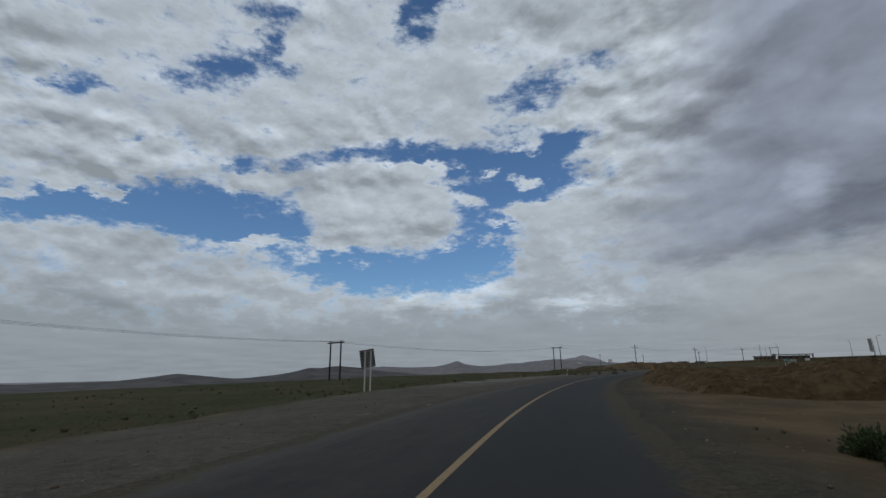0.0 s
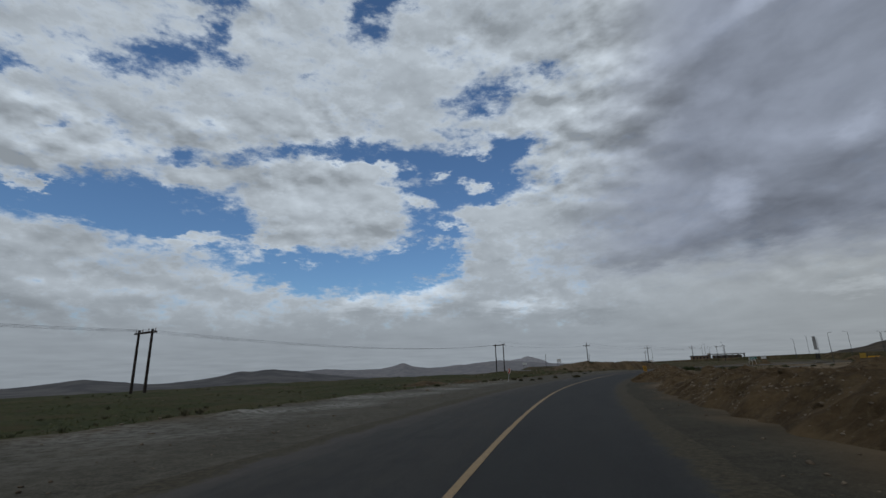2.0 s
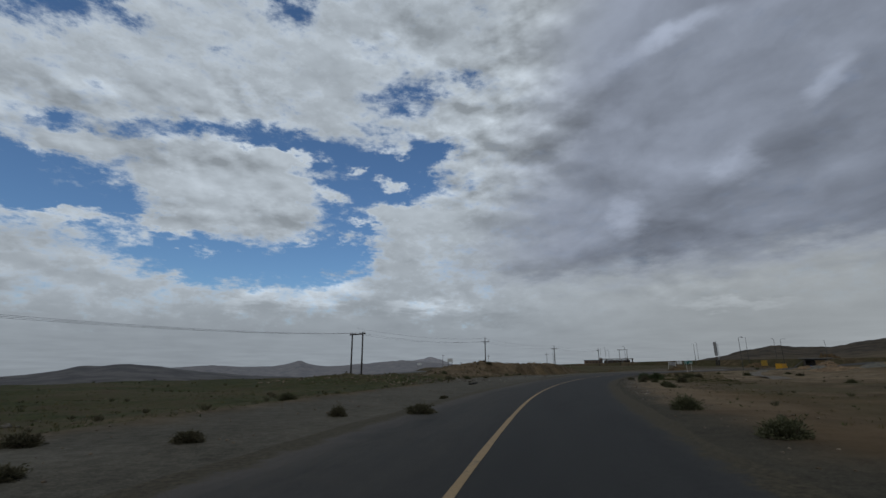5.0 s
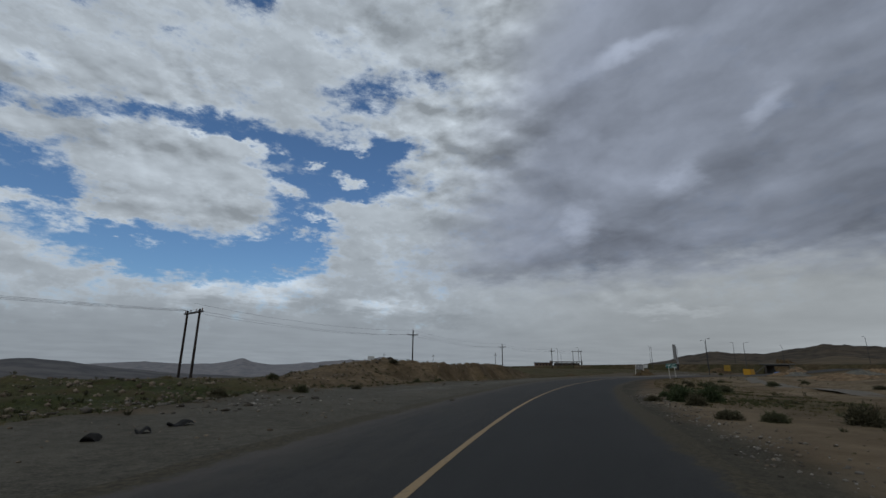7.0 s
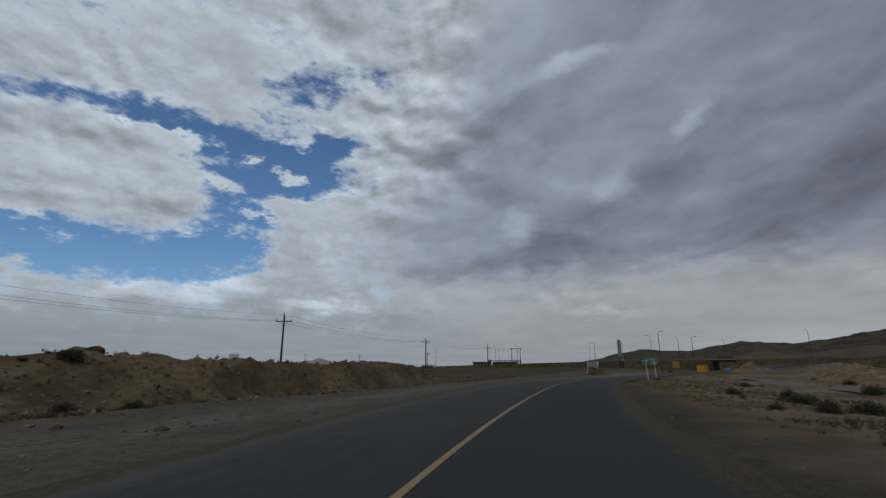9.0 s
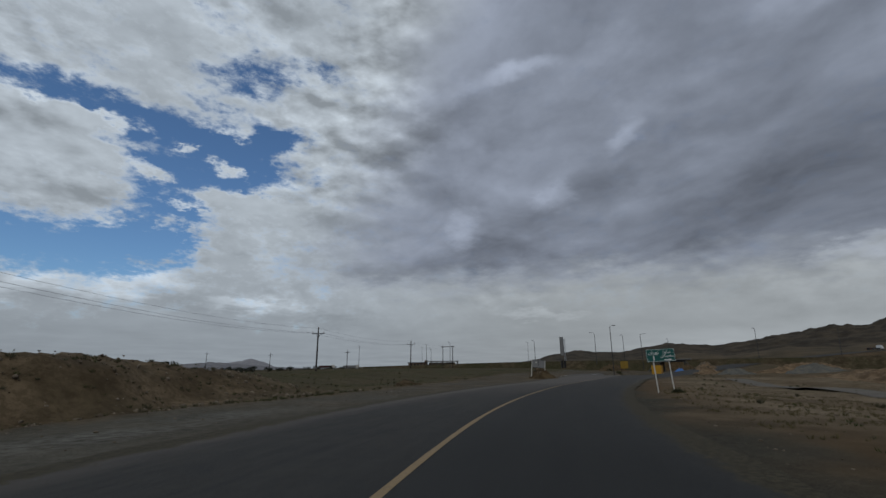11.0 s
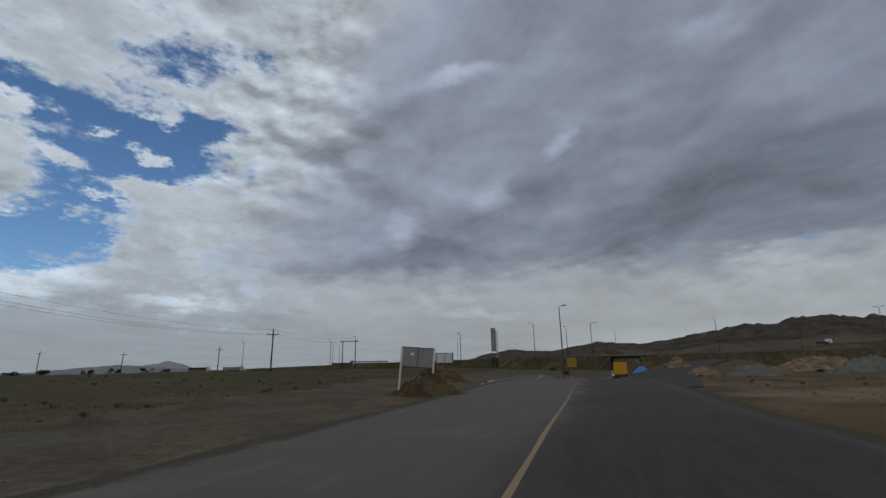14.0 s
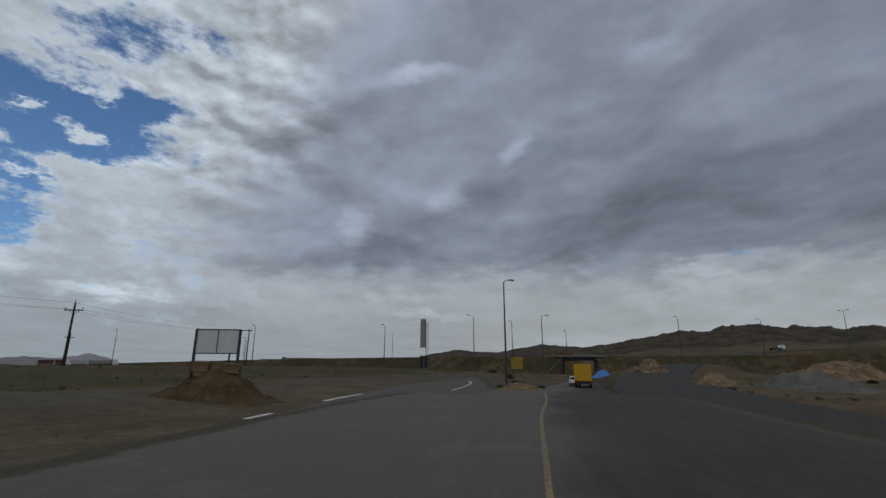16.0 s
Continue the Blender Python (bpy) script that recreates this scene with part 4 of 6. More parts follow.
street_lamp((192.1, 207.6), 0.5, 12.1, -20, reach=0.9)
street_lamp((246.4, 248.9), 3.6, 15.1, 160)
street_lamp((237.8, 224.8), 1.8, 12.9, -20)
street_lamp((262, 246), 4.2, 14.6, 160, reach=0.4)
street_lamp((296, 244), 4.2, 14.0, 160, reach=0.3)
street_lamp((213, 300), 2.0, 12.8, 100, reach=0.5)
street_lamp((232, 268), 3.0, 12.6, 100, reach=0.5)
street_lamp((222, 330), 1.8, 13.5, 100, reach=0.5)
street_lamp((236, 345), 1.8, 12.0, 100, reach=0.5)
street_lamp((196, 352), 1.4, 13.0, 100, reach=0.6)
street_lamp((255, 380), 1.6, 14.5, 100, reach=0.5)
street_lamp((320, 350), 2.5, 18.5, 100, reach=0.6)
street_lamp((294.4, 208.0), 5.0, 16.4, 70, reach=0.4)
street_lamp((330, 190), 6.0, 17.6, 70, reach=0.6, lean=4)
street_lamp((340, 168), 6.5, 20.0, 70, 2, 0.8, 6)


def tall_board():
    """The tall narrow board on a lattice mast."""
    way = Vector((0.68, -0.73))
    ob = thing("tall_signboard", local((228.9, 251.6), way, 2.2), "tall narrow pale grey signboard on a steel lattice mast", "signboard")
    part("plinth", boxed((-0.9, -0.1, -0.6, 0.6, -0.8, 2.0), (0.15, 0.9, -0.6, 0.6, -0.8, 2.0), bevel=0.04), BLACK, ob, "dark painted plinth")
    for x, y in ((0.5, -0.35), (0.5, 0.35), (1.0, -0.35), (1.0, 0.35)):
        part("mast_leg", bars(((x, y, 2.0), (x, y, 10.1), 0.05), sides=6), STEEL, ob)
    bm = bmesh.new()
    for k in range(10):
        z = 2.2 + k * 0.78
        for y in (-0.35, 0.35):
            bar(bm, (0.5, y, z), (1.0, y, z + 0.78), 0.025, sides=5)
            bar(bm, (0.5, y, z), (1.0, y, z), 0.025, sides=5)
    part("lattice", bm, STEEL, ob)
    part("panel", boxed((-0.75, 0.35, -0.16, 0.16, 3.9, 10.75), bevel=0.03), GREY_SHEET, ob, "pale grey rectangular panel")
    part("panel_frame", boxed((-0.85, -0.75, -0.2, 0.2, 3.8, 10.85), (0.35, 0.45, -0.2, 0.2, 3.8, 10.85)), DARK_STEEL, ob)


tall_board()


# ---- signs ----
def sign_back():
    """A roadside board seen from behind, on two posts."""
    ob = thing("road_sign", local((-5.65, 34.7), Vector((0.78, 0.55)), 0.05), "road sign seen from behind, grey ribbed board on two white posts", "road sign")
    tilt = Matrix.Rotation(radians(-9), 4, "Y")
    for x in (-0.24, 0.22):
        part("post", boxed((x - 0.05, x + 0.05, -0.17, -0.10, -0.3, 2.72), bevel=0.01), WHITE, ob, "white painted post")

    def leaned(bm):
        bmesh.ops.transform(bm, matrix=Matrix.Translation((0, 0, 2.15)) @ tilt, verts=bm.verts)
        return bm
    for x0, x1 in ((-0.56, 0.06), (0.08, 0.60)):
        part("board", leaned(boxed((x0, x1, -0.03, 0.01, -0.64, 0.66), bevel=0.01)), SIGN_BACK, ob)
        for k in range(6):
            z = -0.55 + 0.215 * k
            part("rib", leaned(boxed((x0 + 0.01, x1 - 0.01, -0.08, -0.03, z, z + 0.04))), STEEL, ob, "steel rib")


sign_back()


def chevron_sign():
    ob = thing("chevron_sign", local((19.2, 74.4), Vector((0.93, 0.2)), 0.1), "white chevron sign with red arrows on a post, tilted", "chevron sign")
    ob.matrix_world = pose(0, 0, 0.225) @ ob.matrix_world @ Matrix.Rotation(radians(9), 4, "Y") @ Matrix.Scale(0.820, 4)
    post = part("post", bars(((0, 0.04, -0.5), (0, 0.04, 1.25), 0.035), sides=8), STEEL, ob)
    part("plate", boxed((-0.17, 0.17, -0.02, 0.02, 0.62, 1.22), bevel=0.012), WHITE, ob, "white sheet plate")
    bm = bmesh.new()
    for dx in (-0.03,):
        pts = [(dx - 0.12, 0.63), (dx + 0.02, 0.63), (dx + 0.17, 0.92), (dx + 0.02, 1.21), (dx - 0.12, 1.21), (dx + 0.03, 0.92)]
        vs = [bm.verts.new((x, y, z)) for y in (-0.028, -0.022) for x, z in pts]
        bm.faces.new(vs[:6])
        bm.faces.new(vs[6:][::-1])
        for j in range(6):
            bm.faces.new((vs[j], vs[6 + j], vs[6 + (j + 1) % 6], vs[(j + 1) % 6]))
    bmesh.ops.recalc_face_normals(bm, faces=bm.faces)
    part("chevron", bm, RED, ob, "red chevron arrows")


chevron_sign()


def hazard_marker():
    ob = thing("hazard_marker", local((29.7, 67.5), Vector((0.85, -0.3)), 0.55), "black and yellow striped hazard marker on a dirt mound", "hazard marker")
    ob.matrix_world = pose(0, 0, 0.12) @ ob.matrix_world @ Matrix.Rotation(radians(-8), 4, "Y") @ Matrix.Scale(0.72, 4)
    part("post", bars(((0, 0.04, -0.8), (0, 0.04, 0.74), 0.035), sides=8), STEEL, ob)
    part("plate", boxed((-0.19, 0.19, -0.02, 0.02, 0.12, 0.76), bevel=0.01), YELLOW, ob, "yellow plate")
    for k in range(3):
        z = 0.06 + 0.23 * k
        bm = bmesh.new()
        pts = [(-0.188, max(z + 0.11, 0.13)), (-0.188, max(z, 0.125)), (0.188, min(z + 0.22, 0.755)), (0.188, min(z + 0.33, 0.756))]
        if pts[2][1] >= pts[3][1]:
            pts = pts[:3]
        vs = [bm.verts.new((x, y, h)) for y in (-0.028, -0.022) for x, h in pts]
        n = len(pts)
        bm.faces.new(vs[:n])
        for j in range(n):
            bm.faces.new((vs[j], vs[n + j], vs[n + (j + 1) % n], vs[(j + 1) % n]))
        bmesh.ops.recalc_face_normals(bm, faces=bm.faces)
        part("stripe", bm, BLACK, ob, "black diagonal stripe")


hazard_marker()


LETTER = plain("letter_white", (0.66, 0.67, 0.66), 0.5, vary=0.15)


def lettering(text, size, mat, parent, m, depth=0.006):
    cu = bpy.data.curves.new("lettering", "FONT")
    cu.body, cu.size, cu.extrude, cu.align_x, cu.align_y = text, size, depth, "CENTER", "CENTER"
    tmp = bpy.data.objects.new("lettering", cu)
    scene.collection.objects.link(tmp)
    me = bpy.data.meshes.new_from_object(tmp.evaluated_get(bpy.context.evaluated_depsgraph_get()))
    bpy.data.objects.remove(tmp)
    me.materials.clear()
    me.materials.append(mat)
    ob = new("lettering", me)
    ob.parent = parent
    ob.matrix_local = m
    return ob


def green_sign():
    """The green direction sign; local +x runs along the board, -y is its face."""
    ob = thing("direction_sign", pose(110.95, 153.25, 0.02, -2, -2.5, -42), "green direction sign with white lettering on two white posts", "direction sign")
    for x in (-0.46, 0.46):
        part("post", boxed((x - 0.032, x + 0.032, 0.02, 0.09, -0.3, 2.35), bevel=0.01), WHITE, ob, "white painted post")
    board = part("board", boxed((-0.84, 0.84, -0.03, 0.02, 1.73, 2.48), bevel=0.012), GREEN_SIGN, ob, "green sheet board")
    part("rim", boxed((-0.82, 0.82, -0.034, -0.031, 2.445, 2.46), (-0.82, 0.82, -0.034, -0.031, 1.75, 1.765), (-0.82, -0.805, -0.034, -0.031, 1.75, 2.46), (0.805, 0.82, -0.034, -0.031, 1.75, 2.46)), LETTER, board, "thin white border")
    up = bmesh.new()
    def flat(bm, pts):
        vs = [bm.verts.new((x, -0.036, z)) for x, z in pts]
        f = bm.faces.new(vs)
        got = bmesh.ops.extrude_face_region(bm, geom=[f])
        bmesh.ops.translate(bm, vec=(0, 0.006, 0), verts=[v for v in got["geom"] if isinstance(v, bmesh.types.BMVert)])
        bmesh.ops.recalc_face_normals(bm, faces=bm.faces)
    flat(up, [(-0.46, 1.80), (-0.40, 1.80), (-0.40, 1.97), (-0.37, 1.97), (-0.43, 2.12), (-0.49, 1.97), (-0.46, 1.97)])
    part("arrow", up, LETTER, board, "white arrow pointing up")
    side = bmesh.new()
    flat(side, [(0.16, 1.80), (0.48, 1.80), (0.48, 1.77), (0.66, 1.83), (0.48, 1.89), (0.48, 1.86), (0.16, 1.86)])
    part("arrow", side, LETTER, board, "white arrow pointing sideways")
    for text, x, z, size in (("\ufee5\ufe8d\ufeae\ufeec\ufe97", -0.40, 2.28, 0.30), ("\ufee9\ufeed\ufe8e\ufeb3", 0.38, 2.30, 0.26), ("\ufee5\ufe8e\ufb95\ufb7d\ufed4\ufee0\ufeb3", 0.38, 2.06, 0.22)):
        lettering(text, size, LETTER, board, pose(x, -0.034, z, 90, 0, 0))


green_sign()


def billboard(m, wide, low, high, face, label, note=False, lean=0.0):
    """A sheet board on two posts; local +x along the board."""
    ob = thing("billboard", m, label, "billboard", "roadside billboards")
    for x in (-wide / 2, wide / 2):
        part("post", boxed((x - 0.05, x + 0.05, -0.05, 0.05, -0.9, high + 0.03), bevel=0.01), WHITE if note else DARK_STEEL, ob)
    part("panel", boxed((-wide / 2 + 0.05, -0.012, -0.02, 0.02, low, high), bevel=0.006), face, ob)
    part("panel", boxed((0.012, wide / 2 - 0.05, -0.02, 0.02, low, high), bevel=0.006), face, ob)
    part("mullion", boxed((-0.02, 0.02, -0.03, 0.035, low - 0.01, high + 0.01)), DARK_STEEL, ob)
    part("rail", boxed((-wide / 2, wide / 2, -0.035, 0.035, high, high + 0.04)), DARK_STEEL, ob)
    part("rail", boxed((-wide / 2, wide / 2, -0.035, 0.035, low - 0.04, low)), DARK_STEEL, ob)
    if note:
        part("notice", boxed((-0.42, -0.22, -0.028, -0.022, high - 0.42, high - 0.28)), WHITE, ob, "small pale paper notice")
    return ob


PALE_SHEET = plain("pale_sheet", (0.42, 0.43, 0.43), 0.5, vary=0.25, scale=1.5)
billboard(pose(135.8, 184.3, 1.0, 0, 5, -51), 1.84, 0.52, 1.55, GREY_SHEET, "blank grey sheet billboard on two white posts in a dirt mound", True)
billboard(pose(152.2, 198.0, 1.35, 0, 0, -45), 1.72, 0.62, 1.55, PALE_SHEET, "blank pale billboard with a dark frame on a dirt mound")


DULL_YELLOW = plain("dull_yellow", (0.24, 0.15, 0.02), 0.7, vary=0.5, scale=1.0)


def yellow_board():
    ob = thing("yellow_board", local((224.8, 224.2), Vector((0.5, -0.86)), 0.7), "yellow rectangular board on short posts before the bank", "signboard")
    for k in range(4):
        part("panel", boxed((-1.15, 1.15, -0.05, 0.05, 0.5 + 0.58 * k, 1.05 + 0.58 * k), bevel=0.02), DULL_YELLOW, ob)
    for x in (-0.9, 0.9):
        part("post", bars(((x, 0.1, -0.8), (x, 0.1, 3.3), 0.08), sides=8), DARK_STEEL, ob)


yellow_board()


# ---- earth mounds ----
def mound(p, way, length, width, h, seed, label, mat=DIRT, floor=None, rough=1.0, name="dirt_mound"):
    """A heap of loose earth; length and width are half sizes."""
    n = int(np.clip(9 * max(length, width), 56, 120))
    u = np.linspace(-1.25, 1.25, n)
    a, b = np.meshgrid(u, u, indexing="ij")
    d = np.array(way, float) / np.linalg.norm(way)
    x = p[0] + a * length * d[0] - b * width * d[1]
    y = p[1] + a * length * d[1] + b * width * d[0]
    r = np.sqrt(a ** 2 + b ** 2) * (1 + 0.16 * waves(a * 3 + seed, b * 3, 2.2, seed))
    base = height(x, y)[0] if floor is None else 0 * x + floor
    z = base + h * (1 - smoothstep(r, 0.12, 1.0)) * (1 + 0.25 * waves(x, y, 3.2, seed + 1, 4))
    z = z + rough * (1 - smoothstep(r, 0.75, 1.05)) * (0.13 * waves(x, y, 1.6, seed + 2, 4) + 0.10 * np.abs(waves(x, y, 0.7, seed + 3, 3))) * min(1.0, h)
    z = z - 0.12 * smoothstep(r, 0.95, 1.1)
    i = np.arange(n * n).reshape(n, n)
    quads = np.stack([i[:-1, :-1], i[1:, :-1], i[1:, 1:], i[:-1, 1:]], -1).reshape(-1, 4)
    keep = (r.ravel()[quads] < 1.16).any(1)
    me = bpy.data.meshes.new(name)
    me.from_pydata(np.stack([x, y, z], -1).reshape(-1, 3).tolist(), [], quads[keep].tolist())
    me.materials.append(mat)
    me.shade_smooth()
    return tagged(new(name, me), label, "mound", "earth mounds")


def gravel_build(node, calc, ramp, mixed, grain, where):
    mid, fine = grain(where, 0.7, 5.0, 0.6), grain(where, 22.0, 4.0, 0.75)
    c = mixed(ramp(fine, 0.35, 0.7), (0.060, 0.062, 0.056, 1), (0.150, 0.150, 0.136, 1))
    return mixed(ramp(mid, 0.4, 0.7, 0.0, 0.5), c, (0.20, 0.17, 0.13, 1)), fine, 0.05


def sand_build(node, calc, ramp, mixed, grain, where):
    mid, fine = grain(where, 0.6, 6.0, 0.65), grain(where, 9.0, 5.0, 0.7)
    c = mixed(ramp(mid, 0.35, 0.68), (0.095, 0.064, 0.038, 1), (0.22, 0.155, 0.095, 1))
    return mixed(ramp(fine, 0.55, 0.75, 0.0, 0.6), c, (0.34, 0.27, 0.19, 1)), fine, 0.08


def earth_build(node, calc, ramp, mixed, grain, where):
    mid, fine, grit = grain(where, 0.9, 6.0, 0.7), grain(where, 5.0, 6.0, 0.75), grain(where, 26.0, 4.0, 0.8)
    soil = mixed(ramp(mid, 0.35, 0.68), (0.048, 0.034, 0.019, 1), (0.105, 0.076, 0.043, 1))
    soil = mixed(ramp(fine, 0.45, 0.25, 0.0, 0.6), soil, (0.028, 0.021, 0.012, 1))
    return mixed(ramp(grit, 0.58, 0.78, 0.0, 0.5), soil, (0.17, 0.14, 0.10, 1)), calc("ADD", fine, calc("MULTIPLY", grit, 0.5)), 0.08


EARTH = material("loose_earth", earth_build, 0.95)
GRAVEL_PILE = material("gravel_pile", gravel_build, 0.95)
SANDY = material("sandy_earth", sand_build, 0.95)



def earth_bank():
    """The long bank of tipped earth beside the road, steep towards it, with an end face across the dirt."""
    st, of = np.meshgrid(np.arange(22.0, 64.0, 0.16), np.arange(4.4, 27.0, 0.16), indexing="ij")
    p = along(st, -of)
    x, y = p[..., 0], p[..., 1]
    foot = np.interp(st, [24, 27, 33, 38, 45, 52, 58, 64], [7.4, 7.2, 7.0, 5.8, 5.5, 5.4, 5.3, 5.4]) + 0.30 * waves(x, y, 4.5, 71, 3)
    front = (of - foot) / 1.75
    end = (st - 25.6 - 0.5 * waves(x, y, 5, 72, 3)) / 1.7
    rear = (26.0 - of - 0.9 * waves(x, y, 6, 73)) / 4.0
    gap = (60.5 - 0.30 * (of - 5.4) - st + 0.5 * waves(x, y, 4, 74)) / 2.2
    crest = np.interp(of, [5, 8.0, 9.8, 12.6, 14.6, 17, 21], [1.05, 1.25, 0.72, 0.60, 1.45, 1.80, 1.7])
    crest = np.interp(st, [24, 36, 44], [1, 1, 0]) * crest + np.interp(st, [24, 36, 44], [0, 0, 1]) * (1.16 + 0.10 * waves(x, y, 9, 75))
    crest = crest * (1 - 0.45 * np.exp(-((st - 56.5) / 1.6) ** 2)) * (0.80 + 0.12 * waves(x, y, 3.4, 76, 4))
    k = np.minimum(np.minimum(front, end), np.minimum(rear, gap))
    rise = np.clip(k, -0.2, 1.0)
    rise = np.where(rise > 0.7, 0.7 + (rise - 0.7) * 0.9, rise)
    lumps = np.clip(k * 2.5, 0, 1) * (0.12 * waves(x, y, 1.5, 77, 4) + 0.10 * np.abs(waves(x, y, 0.7, 78, 3)))
    z = height(x, y)[0] * np.clip(1 - k, 0, 1) + crest * rise + lumps - 0.02
    i = np.arange(st.size).reshape(st.shape)
    quads = np.stack([i[:-1, :-1], i[:-1, 1:], i[1:, 1:], i[1:, :-1]], -1).reshape(-1, 4)
    keep = (k.ravel()[quads] > -0.12).any(1)
    me = bpy.data.meshes.new("dirt_bank")
    me.from_pydata(np.stack([x, y, z], -1).reshape(-1, 3).tolist(), [], quads[keep].tolist())
    me.materials.append(DIRT)
    me.shade_smooth()
    bank = tagged(new("dirt_bank", me), "long steep bank of tipped brown earth beside the road", "mound", "earth mounds")
    # the larger clods on its face
    rng = np.random.RandomState(79)
    shapes = []
    for n in range(4):
        bm = bmesh.new()
        bmesh.ops.create_icosphere(bm, subdivisions=1, radius=1.0)
        for v in bm.verts:
            v.co *= rng.uniform(0.6, 1.25)
            v.co.z *= 0.7
        clod = bpy.data.meshes.new("clod")
        bm.to_mesh(clod), bm.free()
        clod.materials.append(EARTH)
        shapes.append(clod)
    face = np.flatnonzero((k.ravel() > 0.05) & (k.ravel() < 1.3) & (of.ravel() < 16))
    for n, j in enumerate(rng.choice(face, 90, replace=False)):
        ob = new("clod", shapes[n % 4])
        r = rng.uniform(0.05, 0.13)
        ob.parent = bank
        ob.matrix_world = Matrix.LocRotScale((x.ravel()[j], y.ravel()[j], z.ravel()[j]), Euler((0, 0, rng.uniform(0, 6.28))), (r, r, r))


earth_bank()
mound((31.6, 66.6), (0.5, 0.866), 6.0, 3.4, 0.92, 63, "heap of brown earth strewn with pale rubble")
mound((29.9, 67.3), (0.5, 0.866), 2.2, 1.7, 0.72, 59, "small heap of earth at the foot of the hazard marker")
mound((11.6, 78.6), (0.6, 0.8), 4.2, 2.0, 0.30, 81, "low heap of tipped soil and rubble beside the verge", EARTH)
mound((16.0, 80.0), (0.6, 0.8), 3.0, 1.6, 0.26, 82, "low heap of tipped soil beside the verge", EARTH)
mound((47, 70), (0.6, 0.8), 12, 4, 0.9, 64, "low bank of brown earth")
mound((72, 84), (0.66, 0.75), 22, 4.5, 1.15, 65, "low reddish bank of bare earth")
mound((136.3, 184.0), (0.6, -0.8), 2.1, 1.5, 1.1, 66, "heap of clods and earth round the billboard's posts", EARTH)
mound((152.4, 197.8), (0.7, -0.7), 2.4, 1.7, 1.0, 67, "heap of brown earth round the billboard's posts", EARTH)
mound((107.0, 175.0), (0.8, 0.6), 2.0, 1.2, 0.45, 68, "small heap of earth and broken asphalt", EARTH)
mound((191, 179), (0.9, 0.3), 8, 3.6, 1.05, 71, "heap of grey gravel", GRAVEL_PILE, name="gravel_mound")
mound((199, 168), (0.9, -0.2), 8, 4.4, 1.5, 72, "heap of grey gravel", GRAVEL_PILE, name="gravel_mound")
mound((196, 186.5), (0.97, 0.1), 9, 1.9, 0.9, 73, "low bank of sandy earth with dry grass", SANDY)
mound((226, 176), (0.95, -0.2), 20, 6, 2.0, 74, "long bank of pale sandy earth", SANDY)
mound((228, 200.5), (0.95, 0.3), 12, 3.0, 1.6, 75, "bank of rubble and earth beside the slip road", SANDY)
mound((243, 213), (0.95, 0.36), 9, 3.5, 1.8, 76, "bank of earth and rubble beside the underpass")
mound((232, 233), (0.93, 0.36), 14, 4.5, 2.0, 77, "bank of bushy earth before the highway")
mound((196, 208), (0.85, 0.5), 9, 3.2, 0.7, 78, "low island of earth between two roads", SANDY)
# Added bank, closes the view through the underpass so its mouth stays dark.
mound((303, 248), (0.9, -0.35), 13, 9, 6.0, 80, "high bank of earth added behind the highway to darken the underpass mouth")
mound((150, 148), (0.8, 0.6), 22, 5.0, 0.8, 79, "low rise of sandy earth with dry grass", SANDY)


# ---- vehicles ----
def wheel(parent, x, y, r, w=0.2):
    t = part("wheel", bars(((x, y - w / 2, r), (x, y + w / 2, r), r), sides=18), RUBBER, parent, "black rubber tyre")
    part("rim", bars(((x, y - w / 2 - 0.01, r), (x, y + w / 2 + 0.01, r), r * 0.6), sides=12), STEEL, t, "grey steel rim")


def loft(sections, close=True):
    """A skin over cross sections, each a list of points with the same count."""
    bm = bmesh.new()
    rings = [[bm.verts.new(p) for p in sec] for sec in sections]
    n = len(rings[0])
    for a, b in zip(rings, rings[1:]):
        for j in range(n):
            bm.faces.new((a[j], a[(j + 1) % n], b[(j + 1) % n], b[j]))
    if close:
        bm.faces.new(rings[0][::-1]), bm.faces.new(rings[-1])
    bmesh.ops.recalc_face_normals(bm, faces=bm.faces)
    return bm


